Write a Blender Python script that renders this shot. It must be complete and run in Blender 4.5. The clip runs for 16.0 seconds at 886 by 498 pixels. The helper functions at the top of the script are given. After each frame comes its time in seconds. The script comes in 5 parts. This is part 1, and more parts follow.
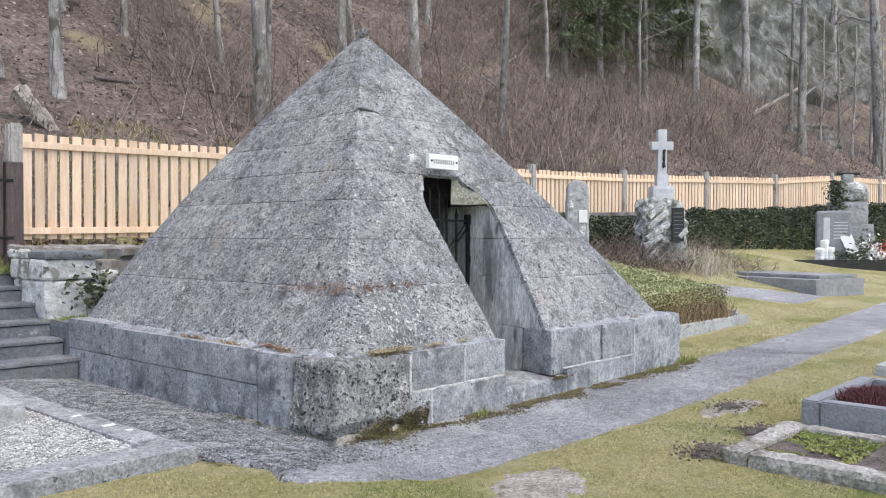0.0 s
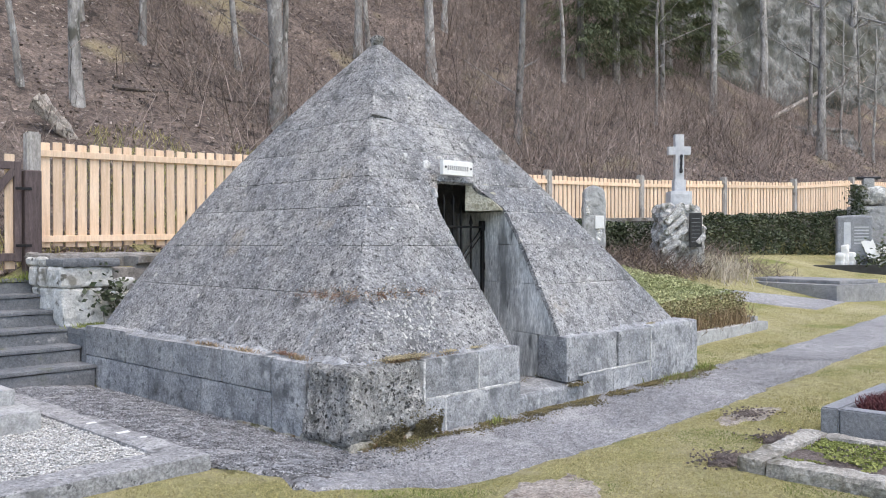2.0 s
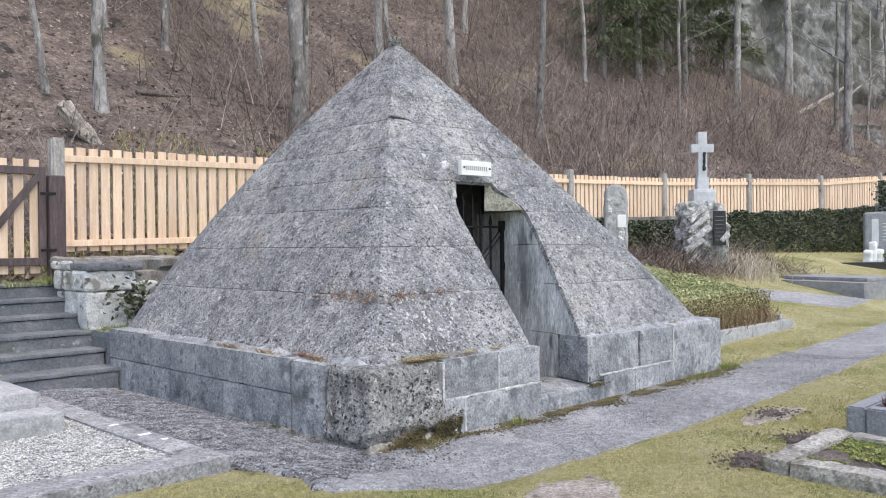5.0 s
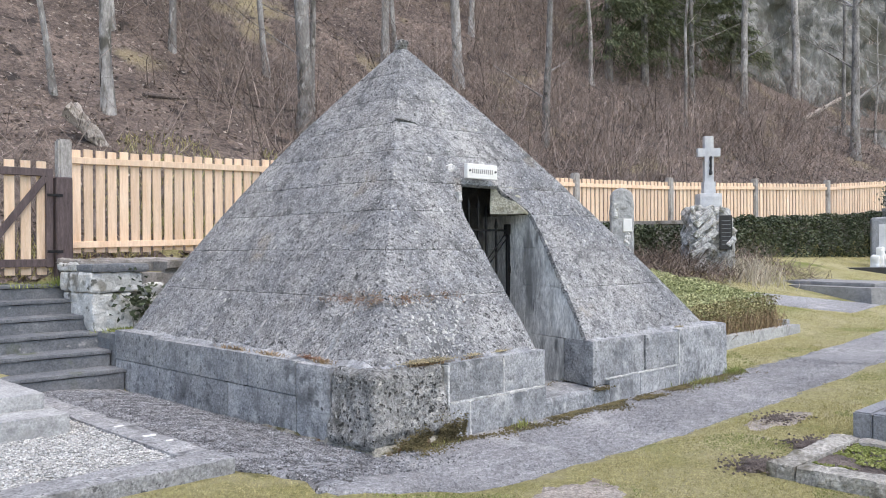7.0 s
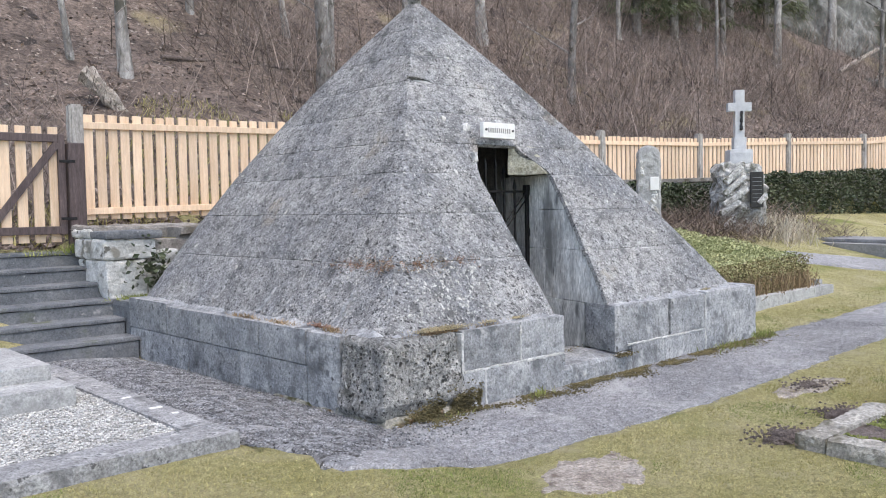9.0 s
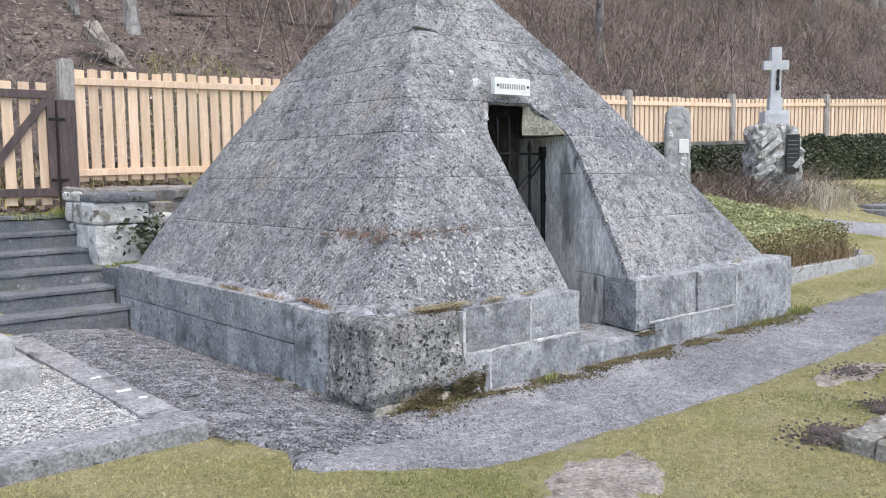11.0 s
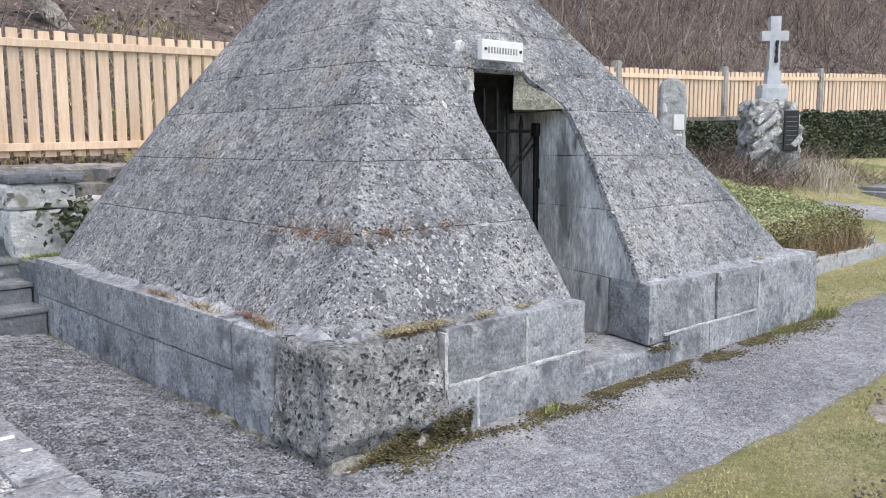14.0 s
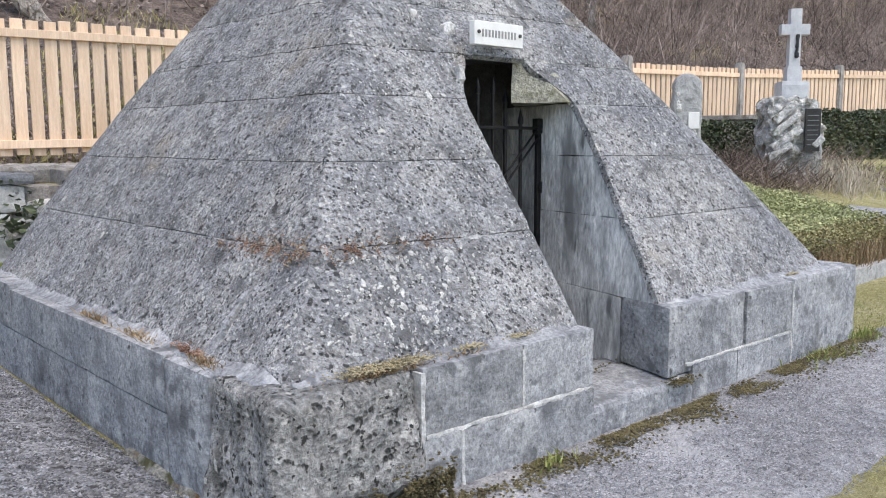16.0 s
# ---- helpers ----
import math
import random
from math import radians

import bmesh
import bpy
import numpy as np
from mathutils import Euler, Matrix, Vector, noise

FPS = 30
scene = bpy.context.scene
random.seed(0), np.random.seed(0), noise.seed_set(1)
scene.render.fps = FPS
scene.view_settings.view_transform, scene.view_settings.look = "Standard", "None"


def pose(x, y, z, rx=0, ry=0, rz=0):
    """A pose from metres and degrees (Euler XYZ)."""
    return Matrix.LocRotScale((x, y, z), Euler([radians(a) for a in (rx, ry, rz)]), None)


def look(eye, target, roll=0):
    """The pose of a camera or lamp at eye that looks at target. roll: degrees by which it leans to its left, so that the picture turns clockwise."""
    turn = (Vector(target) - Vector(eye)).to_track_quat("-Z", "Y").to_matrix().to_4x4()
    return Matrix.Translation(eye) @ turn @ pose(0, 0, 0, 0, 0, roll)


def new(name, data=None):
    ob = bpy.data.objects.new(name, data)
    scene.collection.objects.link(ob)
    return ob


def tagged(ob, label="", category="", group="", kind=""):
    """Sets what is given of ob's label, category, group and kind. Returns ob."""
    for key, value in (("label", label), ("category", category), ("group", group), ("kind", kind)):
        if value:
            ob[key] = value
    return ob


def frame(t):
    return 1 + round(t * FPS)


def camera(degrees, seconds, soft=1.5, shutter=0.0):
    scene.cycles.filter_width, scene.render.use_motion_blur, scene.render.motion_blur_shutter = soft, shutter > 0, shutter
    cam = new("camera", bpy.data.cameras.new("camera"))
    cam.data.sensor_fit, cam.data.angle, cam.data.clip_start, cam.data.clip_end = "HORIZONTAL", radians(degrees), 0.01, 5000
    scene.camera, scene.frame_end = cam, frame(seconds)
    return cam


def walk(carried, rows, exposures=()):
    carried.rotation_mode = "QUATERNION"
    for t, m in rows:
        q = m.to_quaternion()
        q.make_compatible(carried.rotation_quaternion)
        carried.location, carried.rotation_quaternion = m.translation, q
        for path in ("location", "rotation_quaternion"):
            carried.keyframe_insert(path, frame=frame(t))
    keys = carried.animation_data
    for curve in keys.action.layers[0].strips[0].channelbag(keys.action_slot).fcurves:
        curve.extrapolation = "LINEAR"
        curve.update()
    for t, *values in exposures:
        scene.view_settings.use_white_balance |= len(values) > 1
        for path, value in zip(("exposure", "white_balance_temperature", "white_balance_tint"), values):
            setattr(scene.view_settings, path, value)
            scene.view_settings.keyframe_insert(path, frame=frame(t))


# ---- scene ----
cam = camera(55.5, 16.0, 1.0)
PATH = [
    (0, (-4.017, -4.676, 1.534), (-2.538, -3.33, 1.506), 0.1),
    (0.5, (-4.017, -4.682, 1.536), (-2.544, -3.33, 1.519), 0.1),
    (1, (-3.992, -4.683, 1.533), (-2.521, -3.328, 1.526), -0.0),
    (1.5, (-3.984, -4.684, 1.533), (-2.529, -3.312, 1.52), -0.2),
    (2, (-3.977, -4.684, 1.535), (-2.526, -3.307, 1.522), -0.1),
    (2.5, (-3.962, -4.688, 1.529), (-2.512, -3.311, 1.512), -0.4),
    (3, (-3.946, -4.693, 1.526), (-2.499, -3.312, 1.501), -0.5),
    (3.5, (-3.936, -4.713, 1.523), (-2.522, -3.299, 1.493), -0.5),
    (6, (-3.936, -4.698, 1.533), (-2.524, -3.282, 1.529), -0.6),
    (6.5, (-3.94, -4.698, 1.53), (-2.531, -3.279, 1.529), -0.3),
    (7, (-3.933, -4.703, 1.526), (-2.531, -3.277, 1.524), -0.4),
    (7.5, (-3.923, -4.72, 1.527), (-2.534, -3.281, 1.526), -0.3),
    (8, (-3.886, -4.711, 1.526), (-2.498, -3.271, 1.52), -0.6),
    (8.5, (-3.765, -4.652, 1.515), (-2.395, -3.196, 1.481), -0.8),
    (9, (-3.655, -4.596, 1.552), (-2.305, -3.124, 1.456), -1.1),
    (9.2, (-3.624, -4.58, 1.556), (-2.273, -3.109, 1.445), -1.3),
    (11.3, (-3.011, -4.134, 1.561), (-1.74, -2.604, 1.357), -0.8),
    (11.5, (-2.978, -4.068, 1.575), (-1.728, -2.523, 1.356), -0.9),
    (12, (-2.844, -3.932, 1.58), (-1.605, -2.379, 1.348), -0.7),
    (12.5, (-2.662, -3.791, 1.607), (-1.431, -2.232, 1.372), 0.4),
    (13, (-2.531, -3.576, 1.603), (-1.269, -2.042, 1.372), 0.4),
    (13.5, (-2.457, -3.4, 1.636), (-1.118, -1.934, 1.394), -0.1),
    (14, (-2.293, -3.29, 1.622), (-0.952, -1.827, 1.373), -0.3),
    (14.5, (-2.072, -3.205, 1.631), (-0.741, -1.735, 1.371), 0.7),
    (15, (-1.913, -3.072, 1.617), (-0.584, -1.602, 1.349), 0.8),
    (15.5, (-1.751, -2.862, 1.614), (-0.404, -1.405, 1.359), 0.1),
    (16, (-1.612, -2.751, 1.605), (-0.284, -1.276, 1.357), -0.2),
]
walk(cam, [(t, look(eye, target, roll)) for t, eye, target, roll in PATH], [(0, 1.13, 7050, 11), (9, 1.13, 7050, 11), (12, 1.11, 7000, 11), (16, 1.06, 7050, 11)])

# ---- world, sun, exposure ----
world = bpy.data.worlds.new("overcast_sky")
scene.world = world
world.use_nodes = True
wn = world.node_tree
sky = wn.nodes.new("ShaderNodeTexSky")
sky.sky_type, sky.sun_disc = "NISHITA", False
sky.sun_elevation, sky.sun_rotation = radians(65), radians(193)
sky.air_density, sky.dust_density, sky.ozone_density = 1.0, 1.5, 1.0
wn.nodes["Background"].inputs[1].default_value = 0.17
wn.links.new(sky.outputs[0], wn.nodes["Background"].inputs[0])
sun = new("sun", bpy.data.lights.new("sun", "SUN"))
sun.data.energy, sun.data.angle, sun.data.color = 0.9, radians(45), (1.0, 0.97, 0.94)
sun.matrix_world = look((3, -8, 22), (1, 1, 0))


# ---- materials ----
def surf(name, c1, c2, scale=1.5, fine=45, bump=0.4, depth=0.01, rough=0.88, spots=(), pits=None, rnd=0.0, metal=0.0, grain=0.35,
         stretch=(1, 1, 1), spec=0.3, island=False):
    """A two-scale mottled surface: base colours, grain, spots of other colours, pits and relief."""
    m = bpy.data.materials.new(name)
    m.use_nodes = True
    nt = m.node_tree
    N, L = nt.nodes.new, nt.links.new
    b = nt.nodes["Principled BSDF"]
    b.inputs["Roughness"].default_value, b.inputs["Metallic"].default_value = rough, metal
    b.inputs["Specular IOR Level"].default_value = spec
    geo = N("ShaderNodeNewGeometry")
    mapping = N("ShaderNodeMapping")
    mapping.inputs["Scale"].default_value = stretch
    L(geo.outputs["Position"], mapping.inputs[0])
    pos = mapping.outputs[0]

    def tex(sc, detail=5.0, roughness=0.6):
        t = N("ShaderNodeTexNoise")
        t.inputs["Scale"].default_value, t.inputs["Detail"].default_value, t.inputs["Roughness"].default_value = sc, detail, roughness
        L(pos, t.inputs["Vector"])
        return t.outputs["Fac"]

    def ramp(fac, lo, hi, a=0.0, z=1.0):
        r = N("ShaderNodeMapRange")
        r.inputs[1].default_value, r.inputs[2].default_value, r.inputs[3].default_value, r.inputs[4].default_value = lo, hi, a, z
        L(fac, r.inputs[0])
        return r.outputs[0]

    def mix(fac, a, c, mode="MIX"):
        x = N("ShaderNodeMix")
        x.data_type, x.blend_type = "RGBA", mode
        for value, socket in ((fac, x.inputs[0]), (a, x.inputs[6]), (c, x.inputs[7])):
            if isinstance(value, bpy.types.NodeSocket):
                L(value, socket)
            elif isinstance(value, tuple):
                socket.default_value = (*value, 1)
            else:
                socket.default_value = value
        return x.outputs[2]

    def grey(fac):
        c = N("ShaderNodeCombineColor")
        for i in range(3):
            L(fac, c.inputs[i])
        return c.outputs[0]

    col = mix(ramp(tex(scale), 0.33, 0.67), c1, c2)
    f = tex(fine, 4.0, 0.7)
    mid = tex(fine * 0.22, 4.0, 0.65)
    col = mix(1.0, col, grey(ramp(f, 0.3, 0.7, 1 - grain, 1 + grain)), "MULTIPLY")
    col = mix(1.0, col, grey(ramp(mid, 0.3, 0.7, 1 - grain * 0.6, 1 + grain * 0.6)), "MULTIPLY")
    for c, sc, lo, hi in spots:
        col = mix(ramp(tex(sc, 3.0, 0.55), lo, hi), col, c)
    height = f
    if pits:
        psc, size = pits
        v = N("ShaderNodeTexVoronoi")
        v.inputs["Scale"].default_value = psc
        L(pos, v.inputs["Vector"])
        keep = ramp(tex(psc * 0.3, 2.0), 0.42, 0.6)
        hole = N("ShaderNodeMath")
        hole.operation = "MULTIPLY"
        L(ramp(v.outputs["Distance"], size, size * 0.5), hole.inputs[0])
        L(keep, hole.inputs[1])
        col = mix(hole.outputs[0], col, tuple(k * 0.3 for k in c1))
        sub = N("ShaderNodeMath")
        sub.operation = "SUBTRACT"
        L(height, sub.inputs[0])
        L(hole.outputs[0], sub.inputs[1])
        height = sub.outputs[0]
    if rnd:
        source = geo.outputs["Random Per Island"] if island else N("ShaderNodeObjectInfo").outputs["Random"]
        col = mix(1.0, col, grey(ramp(source, 0, 1, 1 - rnd, 1 + rnd)), "MULTIPLY")
    L(col, b.inputs["Base Color"])
    add = N("ShaderNodeMath")
    add.operation = "ADD"
    L(height, add.inputs[0])
    L(mid, add.inputs[1])
    bp = N("ShaderNodeBump")
    bp.inputs["Strength"].default_value, bp.inputs["Distance"].default_value = bump, depth
    L(add.outputs[0], bp.inputs["Height"])
    L(bp.outputs[0], b.inputs["Normal"])
    return m


LICHEN = (0.52, 0.51, 0.47)
M_STONE = surf("weathered_limestone", (0.20, 0.205, 0.215), (0.34, 0.335, 0.325), 1.3, 52, 1.0, 0.02,
               spots=(((0.13, 0.13, 0.132), 4.5, 0.54, 0.70), ((0.30, 0.25, 0.18), 1.6, 0.66, 0.80), ((0.062, 0.062, 0.063), 30, 0.59, 0.65), ((0.50, 0.495, 0.48), 42, 0.595, 0.66), ((0.38, 0.376, 0.365), 14, 0.62, 0.72), ((0.07, 0.07, 0.07), 11, 0.67, 0.71),
                      (LICHEN, 12, 0.685, 0.71)), pits=(34, 0.30), rnd=0.07, grain=0.65)
M_BASE = surf("dressed_limestone", (0.22, 0.228, 0.238), (0.37, 0.372, 0.372), 2.4, 45, 0.8, 0.012,
              spots=(((0.12, 0.122, 0.125), 4, 0.56, 0.72), ((0.50, 0.50, 0.49), 6, 0.60, 0.74), ((0.10, 0.10, 0.10), 20, 0.64, 0.70), ((0.16, 0.165, 0.17), 9, 0.58, 0.66)), rnd=0.12, grain=0.45)
M_CONGLOM = surf("pitted_rubble_stone", (0.22, 0.22, 0.21), (0.37, 0.36, 0.345), 2.6, 40, 1.0, 0.03,
                 spots=(((0.12, 0.118, 0.105), 4, 0.55, 0.7), ((0.045, 0.043, 0.04), 30, 0.59, 0.65), ((0.50, 0.49, 0.46), 16, 0.62, 0.70)), pits=(21, 0.36), grain=0.6)
M_CHEEK = surf("stained_limestone", (0.48, 0.483, 0.475), (0.72, 0.717, 0.69), 3.0, 45, 0.8, 0.01,
               spots=(((0.22, 0.224, 0.22), 3.4, 0.53, 0.68), ((0.17, 0.173, 0.17), 9, 0.60, 0.72), ((0.64, 0.635, 0.61), 5.5, 0.62, 0.74)), stretch=(1, 1, 0.3), grain=0.4)
M_MORTAR = surf("pale_mortar", (0.42, 0.42, 0.41), (0.55, 0.54, 0.52), 6, 60, 0.6)
M_BEDDING = surf("grey_bedding_mortar", (0.30, 0.30, 0.296), (0.44, 0.44, 0.425), 4, 50, 0.6, spots=(((0.14, 0.14, 0.14), 3, 0.55, 0.7),))
# interior shade put into the colour of the stones behind the doorway
M_INNERSHADE = surf("shade_dark_masonry", (0.10, 0.098, 0.095), (0.20, 0.195, 0.188), 3, 40)
M_CONC = surf("grey_concrete", (0.28, 0.28, 0.275), (0.40, 0.40, 0.39), 3, 60, 0.4, 0.006, spots=(((0.20, 0.20, 0.19), 6, 0.58, 0.7),), rnd=0.08)
M_STEP = surf("step_concrete", (0.12, 0.128, 0.138), (0.20, 0.206, 0.213), 2.4, 55, 0.5, 0.008, spots=(((0.10, 0.11, 0.07), 3, 0.6, 0.72), ((0.36, 0.35, 0.34), 9, 0.66, 0.74)))
M_WHITEWALL = surf("flaking_whitewash", (0.66, 0.655, 0.63), (0.50, 0.495, 0.47), 4, 35, 0.8, 0.02, spots=(((0.24, 0.23, 0.20), 3.2, 0.55, 0.64), ((0.12, 0.115, 0.10), 9, 0.60, 0.68)), grain=0.25)
M_COPING = surf("weathered_brown_coping", (0.17, 0.155, 0.14), (0.31, 0.29, 0.265), 2.5, 45, 0.8, 0.015, spots=(((0.10, 0.085, 0.06), 4, 0.54, 0.68), ((0.42, 0.40, 0.37), 8, 0.64, 0.74)))
M_WOOD = surf("fresh_larch", (0.70, 0.49, 0.325), (0.82, 0.63, 0.46), 3, 40, 0.25, 0.004, 0.65, rnd=0.13, grain=0.12, stretch=(6, 6, 0.5))
M_BROWN = surf("dark_brown_stain", (0.075, 0.055, 0.055), (0.12, 0.09, 0.085), 3, 30, 0.3, 0.004, 0.6, stretch=(5, 5, 0.6))
M_IRON = surf("black_iron", (0.012, 0.012, 0.014), (0.03, 0.028, 0.027), 9, 80, 0.3, 0.002, 0.5, metal=0.4)
M_WHITE = surf("white_enamel", (0.80, 0.79, 0.76), (0.72, 0.71, 0.68), 8, 60, 0.1, 0.002, 0.4, grain=0.06)
M_BAR = surf("dark_lettering", (0.05, 0.05, 0.05), (0.08, 0.08, 0.08), 8)
M_GRASS = surf("winter_lawn", (0.31, 0.285, 0.115), (0.44, 0.39, 0.215), 1.3, 90, 1.0, 0.03, 0.95,
               spots=(((0.42, 0.37, 0.22), 2.2, 0.56, 0.72), ((0.20, 0.225, 0.06), 0.8, 0.56, 0.7)), grain=0.5)
M_LITTER = surf("leaf_litter", (0.106, 0.081, 0.068), (0.20, 0.154, 0.128), 0.5, 12, 1.0, 0.08, 0.95,
                spots=(((0.30, 0.25, 0.15), 0.35, 0.60, 0.72), ((0.05, 0.04, 0.035), 2.4, 0.58, 0.68), ((0.38, 0.33, 0.28), 7, 0.64, 0.7)), grain=0.6)
M_PATH = surf("chippings_path", (0.205, 0.203, 0.208), (0.33, 0.325, 0.327), 0.7, 75, 1.0, 0.012, 0.95,
              spots=(((0.46, 0.45, 0.44), 1.3, 0.58, 0.76), ((0.19, 0.185, 0.187), 3, 0.6, 0.75), ((0.50, 0.49, 0.485), 48, 0.61, 0.67), ((0.11, 0.11, 0.11), 36, 0.62, 0.68)), grain=0.55)
M_DAMP = surf("damp_gravel", (0.21, 0.21, 0.216), (0.38, 0.38, 0.385), 1.6, 70, 1.0, 0.02, 0.95,
              spots=(((0.42, 0.41, 0.40), 1.3, 0.60, 0.75), ((0.07, 0.066, 0.062), 12, 0.55, 0.64), ((0.48, 0.47, 0.46), 30, 0.60, 0.66), ((0.05, 0.048, 0.046), 34, 0.58, 0.64)), grain=0.65)
M_CRUMB = surf("dark_crumbs", (0.088, 0.087, 0.09), (0.31, 0.31, 0.317), 9, 60, 0.8, rnd=0.6, island=True)
M_KERB = surf("worn_grave_kerb", (0.21, 0.21, 0.212), (0.34, 0.338, 0.335), 2.4, 55, 0.7, 0.01, spots=(((0.12, 0.12, 0.12), 5, 0.56, 0.70), ((0.46, 0.455, 0.44), 9, 0.62, 0.72), ((0.09, 0.09, 0.09), 24, 0.62, 0.68)), rnd=0.06, grain=0.5)
M_OLDKERB = surf("brown_weathered_kerb", (0.25, 0.235, 0.205), (0.42, 0.40, 0.36), 4, 45, 0.9, 0.015, spots=(((0.13, 0.12, 0.09), 5, 0.54, 0.66), ((0.50, 0.48, 0.44), 11, 0.62, 0.70)), grain=0.5)
M_EARTH = surf("dry_earth", (0.33, 0.28, 0.24), (0.46, 0.41, 0.36), 3, 50, 1.0, 0.03, 0.95, spots=(((0.2, 0.16, 0.13), 9, 0.56, 0.66),), grain=0.5)
M_PEBBLE = surf("white_pebbles", (0.38, 0.375, 0.355), (0.58, 0.57, 0.54), 9, 60, 1.0, 0.01, spots=(((0.25, 0.245, 0.23), 38, 0.58, 0.64),), rnd=0.3, island=True, grain=0.3)
M_SOIL = surf("dark_soil", (0.095, 0.076, 0.068), (0.21, 0.172, 0.152), 5, 60, 1.0, 0.03, 0.95, grain=0.5)
M_MOSS = surf("moss", (0.085, 0.072, 0.04), (0.20, 0.165, 0.08), 8, 60, 1.0, 0.02, 0.95, grain=0.5)
M_BLADE = surf("grass_blades", (0.30, 0.275, 0.10), (0.49, 0.43, 0.22), 2.0, 30, 0.0, rnd=0.35, island=True, grain=0.1)
M_GREENBLADE = surf("green_blades", (0.16, 0.20, 0.05), (0.30, 0.31, 0.11), 2.0, 30, 0.0, rnd=0.35, island=True, grain=0.1)
M_IVY = surf("ivy_leaves", (0.036, 0.052, 0.026), (0.105, 0.118, 0.066), 1.5, 20, 0.0, rough=0.55, rnd=0.45, island=True, grain=0.2)
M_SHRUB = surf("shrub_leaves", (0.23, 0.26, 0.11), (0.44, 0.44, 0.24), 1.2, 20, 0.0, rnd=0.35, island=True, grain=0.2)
M_TWIG = surf("bare_twigs", (0.110, 0.085, 0.073), (0.375, 0.303, 0.262), 0.9, 20, 0.0, rnd=0.65, island=True, grain=0.2)
M_DRYTWIG = surf("dry_stems", (0.22, 0.15, 0.09), (0.34, 0.25, 0.15), 0.8, 20, 0.0, rnd=0.35, island=True, grain=0.2)
M_BRAMBLE = surf("dead_bramble", (0.085, 0.062, 0.05), (0.25, 0.195, 0.16), 0.9, 20, 0.0, rnd=0.55, island=True, grain=0.2)
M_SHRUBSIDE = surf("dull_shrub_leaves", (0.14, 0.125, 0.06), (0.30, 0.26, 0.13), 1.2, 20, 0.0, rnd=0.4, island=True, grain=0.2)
M_BARK = surf("grey_bark", (0.17, 0.157, 0.143), (0.40, 0.38, 0.36), 3.0, 18, 1.0, 0.03, spots=(((0.09, 0.085, 0.07), 4, 0.55, 0.68), ((0.50, 0.48, 0.45), 7, 0.60, 0.70)), stretch=(1, 1, 0.4), rnd=0.35)
M_DEADWOOD = surf("dead_wood", (0.30, 0.26, 0.22), (0.48, 0.43, 0.38), 3, 20, 1.0, 0.03, stretch=(2, 2, 0.5), spots=(((0.1, 0.08, 0.07), 6, 0.56, 0.66),))
M_PLINTH = surf("pale_plinth", (0.30, 0.30, 0.295), (0.43, 0.43, 0.42), 3, 60, 0.4, 0.006, spots=(((0.28, 0.28, 0.27), 6, 0.6, 0.72),))
M_NEEDLE = surf("conifer_needles", (0.065, 0.085, 0.045), (0.17, 0.19, 0.105), 0.5, 10, 0.0, rnd=0.4, island=True, grain=0.2)
M_CLIFF = surf("grey_cliff", (0.115, 0.115, 0.105), (0.22, 0.22, 0.208), 0.22, 4, 0.8, 0.12, spots=(((0.085, 0.085, 0.065), 0.45, 0.52, 0.66), ((0.10, 0.095, 0.085), 1.6, 0.58, 0.70), ((0.31, 0.31, 0.295), 2.5, 0.62, 0.72)), stretch=(1, 1, 0.55), grain=0.45)
M_GRANITE = surf("grey_granite", (0.20, 0.205, 0.22), (0.27, 0.275, 0.285), 6, 160, 0.2, 0.003, 0.5, grain=0.5)
M_BLACKSTONE = surf("black_granite", (0.018, 0.018, 0.02), (0.035, 0.035, 0.037), 6, 160, 0.1, 0.002, 0.3, grain=0.4)
M_SLATE = surf("dark_slab", (0.20, 0.20, 0.205), (0.30, 0.295, 0.29), 2, 60, 0.4, 0.006, 0.6)
M_PALE = surf("pale_cross_stone", (0.46, 0.47, 0.49), (0.58, 0.585, 0.59), 3, 60, 0.3, 0.006, rough=0.7, grain=0.12)
M_BOULDER = surf("pale_boulder", (0.30, 0.295, 0.28), (0.60, 0.59, 0.56), 2.2, 20, 1.0, 0.05, spots=(((0.10, 0.10, 0.07), 3, 0.54, 0.66),))
M_STRATA = surf("pale_layered_rock", (0.42, 0.415, 0.40), (0.66, 0.655, 0.62), 3, 25, 1.0, 0.04, spots=(((0.16, 0.16, 0.12), 5, 0.56, 0.66), ((0.10, 0.12, 0.06), 2.5, 0.62, 0.70)))
M_POST = surf("weathered_post", (0.27, 0.25, 0.228), (0.43, 0.405, 0.375), 3, 40, 0.6, 0.008, spots=(((0.17, 0.155, 0.14), 6, 0.57, 0.68),), stretch=(1, 1, 0.4), rnd=0.1)
M_RED = surf("red_flowers", (0.35, 0.03, 0.02), (0.45, 0.06, 0.03), 5, 40, 0.0, rnd=0.3, island=True)
M_HEATHER = surf("dark_red_heather", (0.09, 0.03, 0.035), (0.16, 0.06, 0.06), 5, 40, 0.0, rnd=0.4, island=True)
M_STRAW = surf("pale_dry_grass", (0.42, 0.36, 0.27), (0.56, 0.50, 0.40), 5, 40, 0.0, rnd=0.2, island=True, grain=0.1)


# ---- mesh helpers ----
def lerp(a, b, t):
    return a + (b - a) * t


def smooth(a, b, x):
    t = min(1.0, max(0.0, (x - a) / (b - a)))
    return t * t * (3 - 2 * t)


def part(name, bm, material, parent=None, label=""):
    me = bpy.data.meshes.new(name)
    bm.to_mesh(me)
    bm.free()
    me.materials.append(material)
    ob = new(name, me)
    ob.parent = parent
    if label:
        ob["label"] = label
    return ob


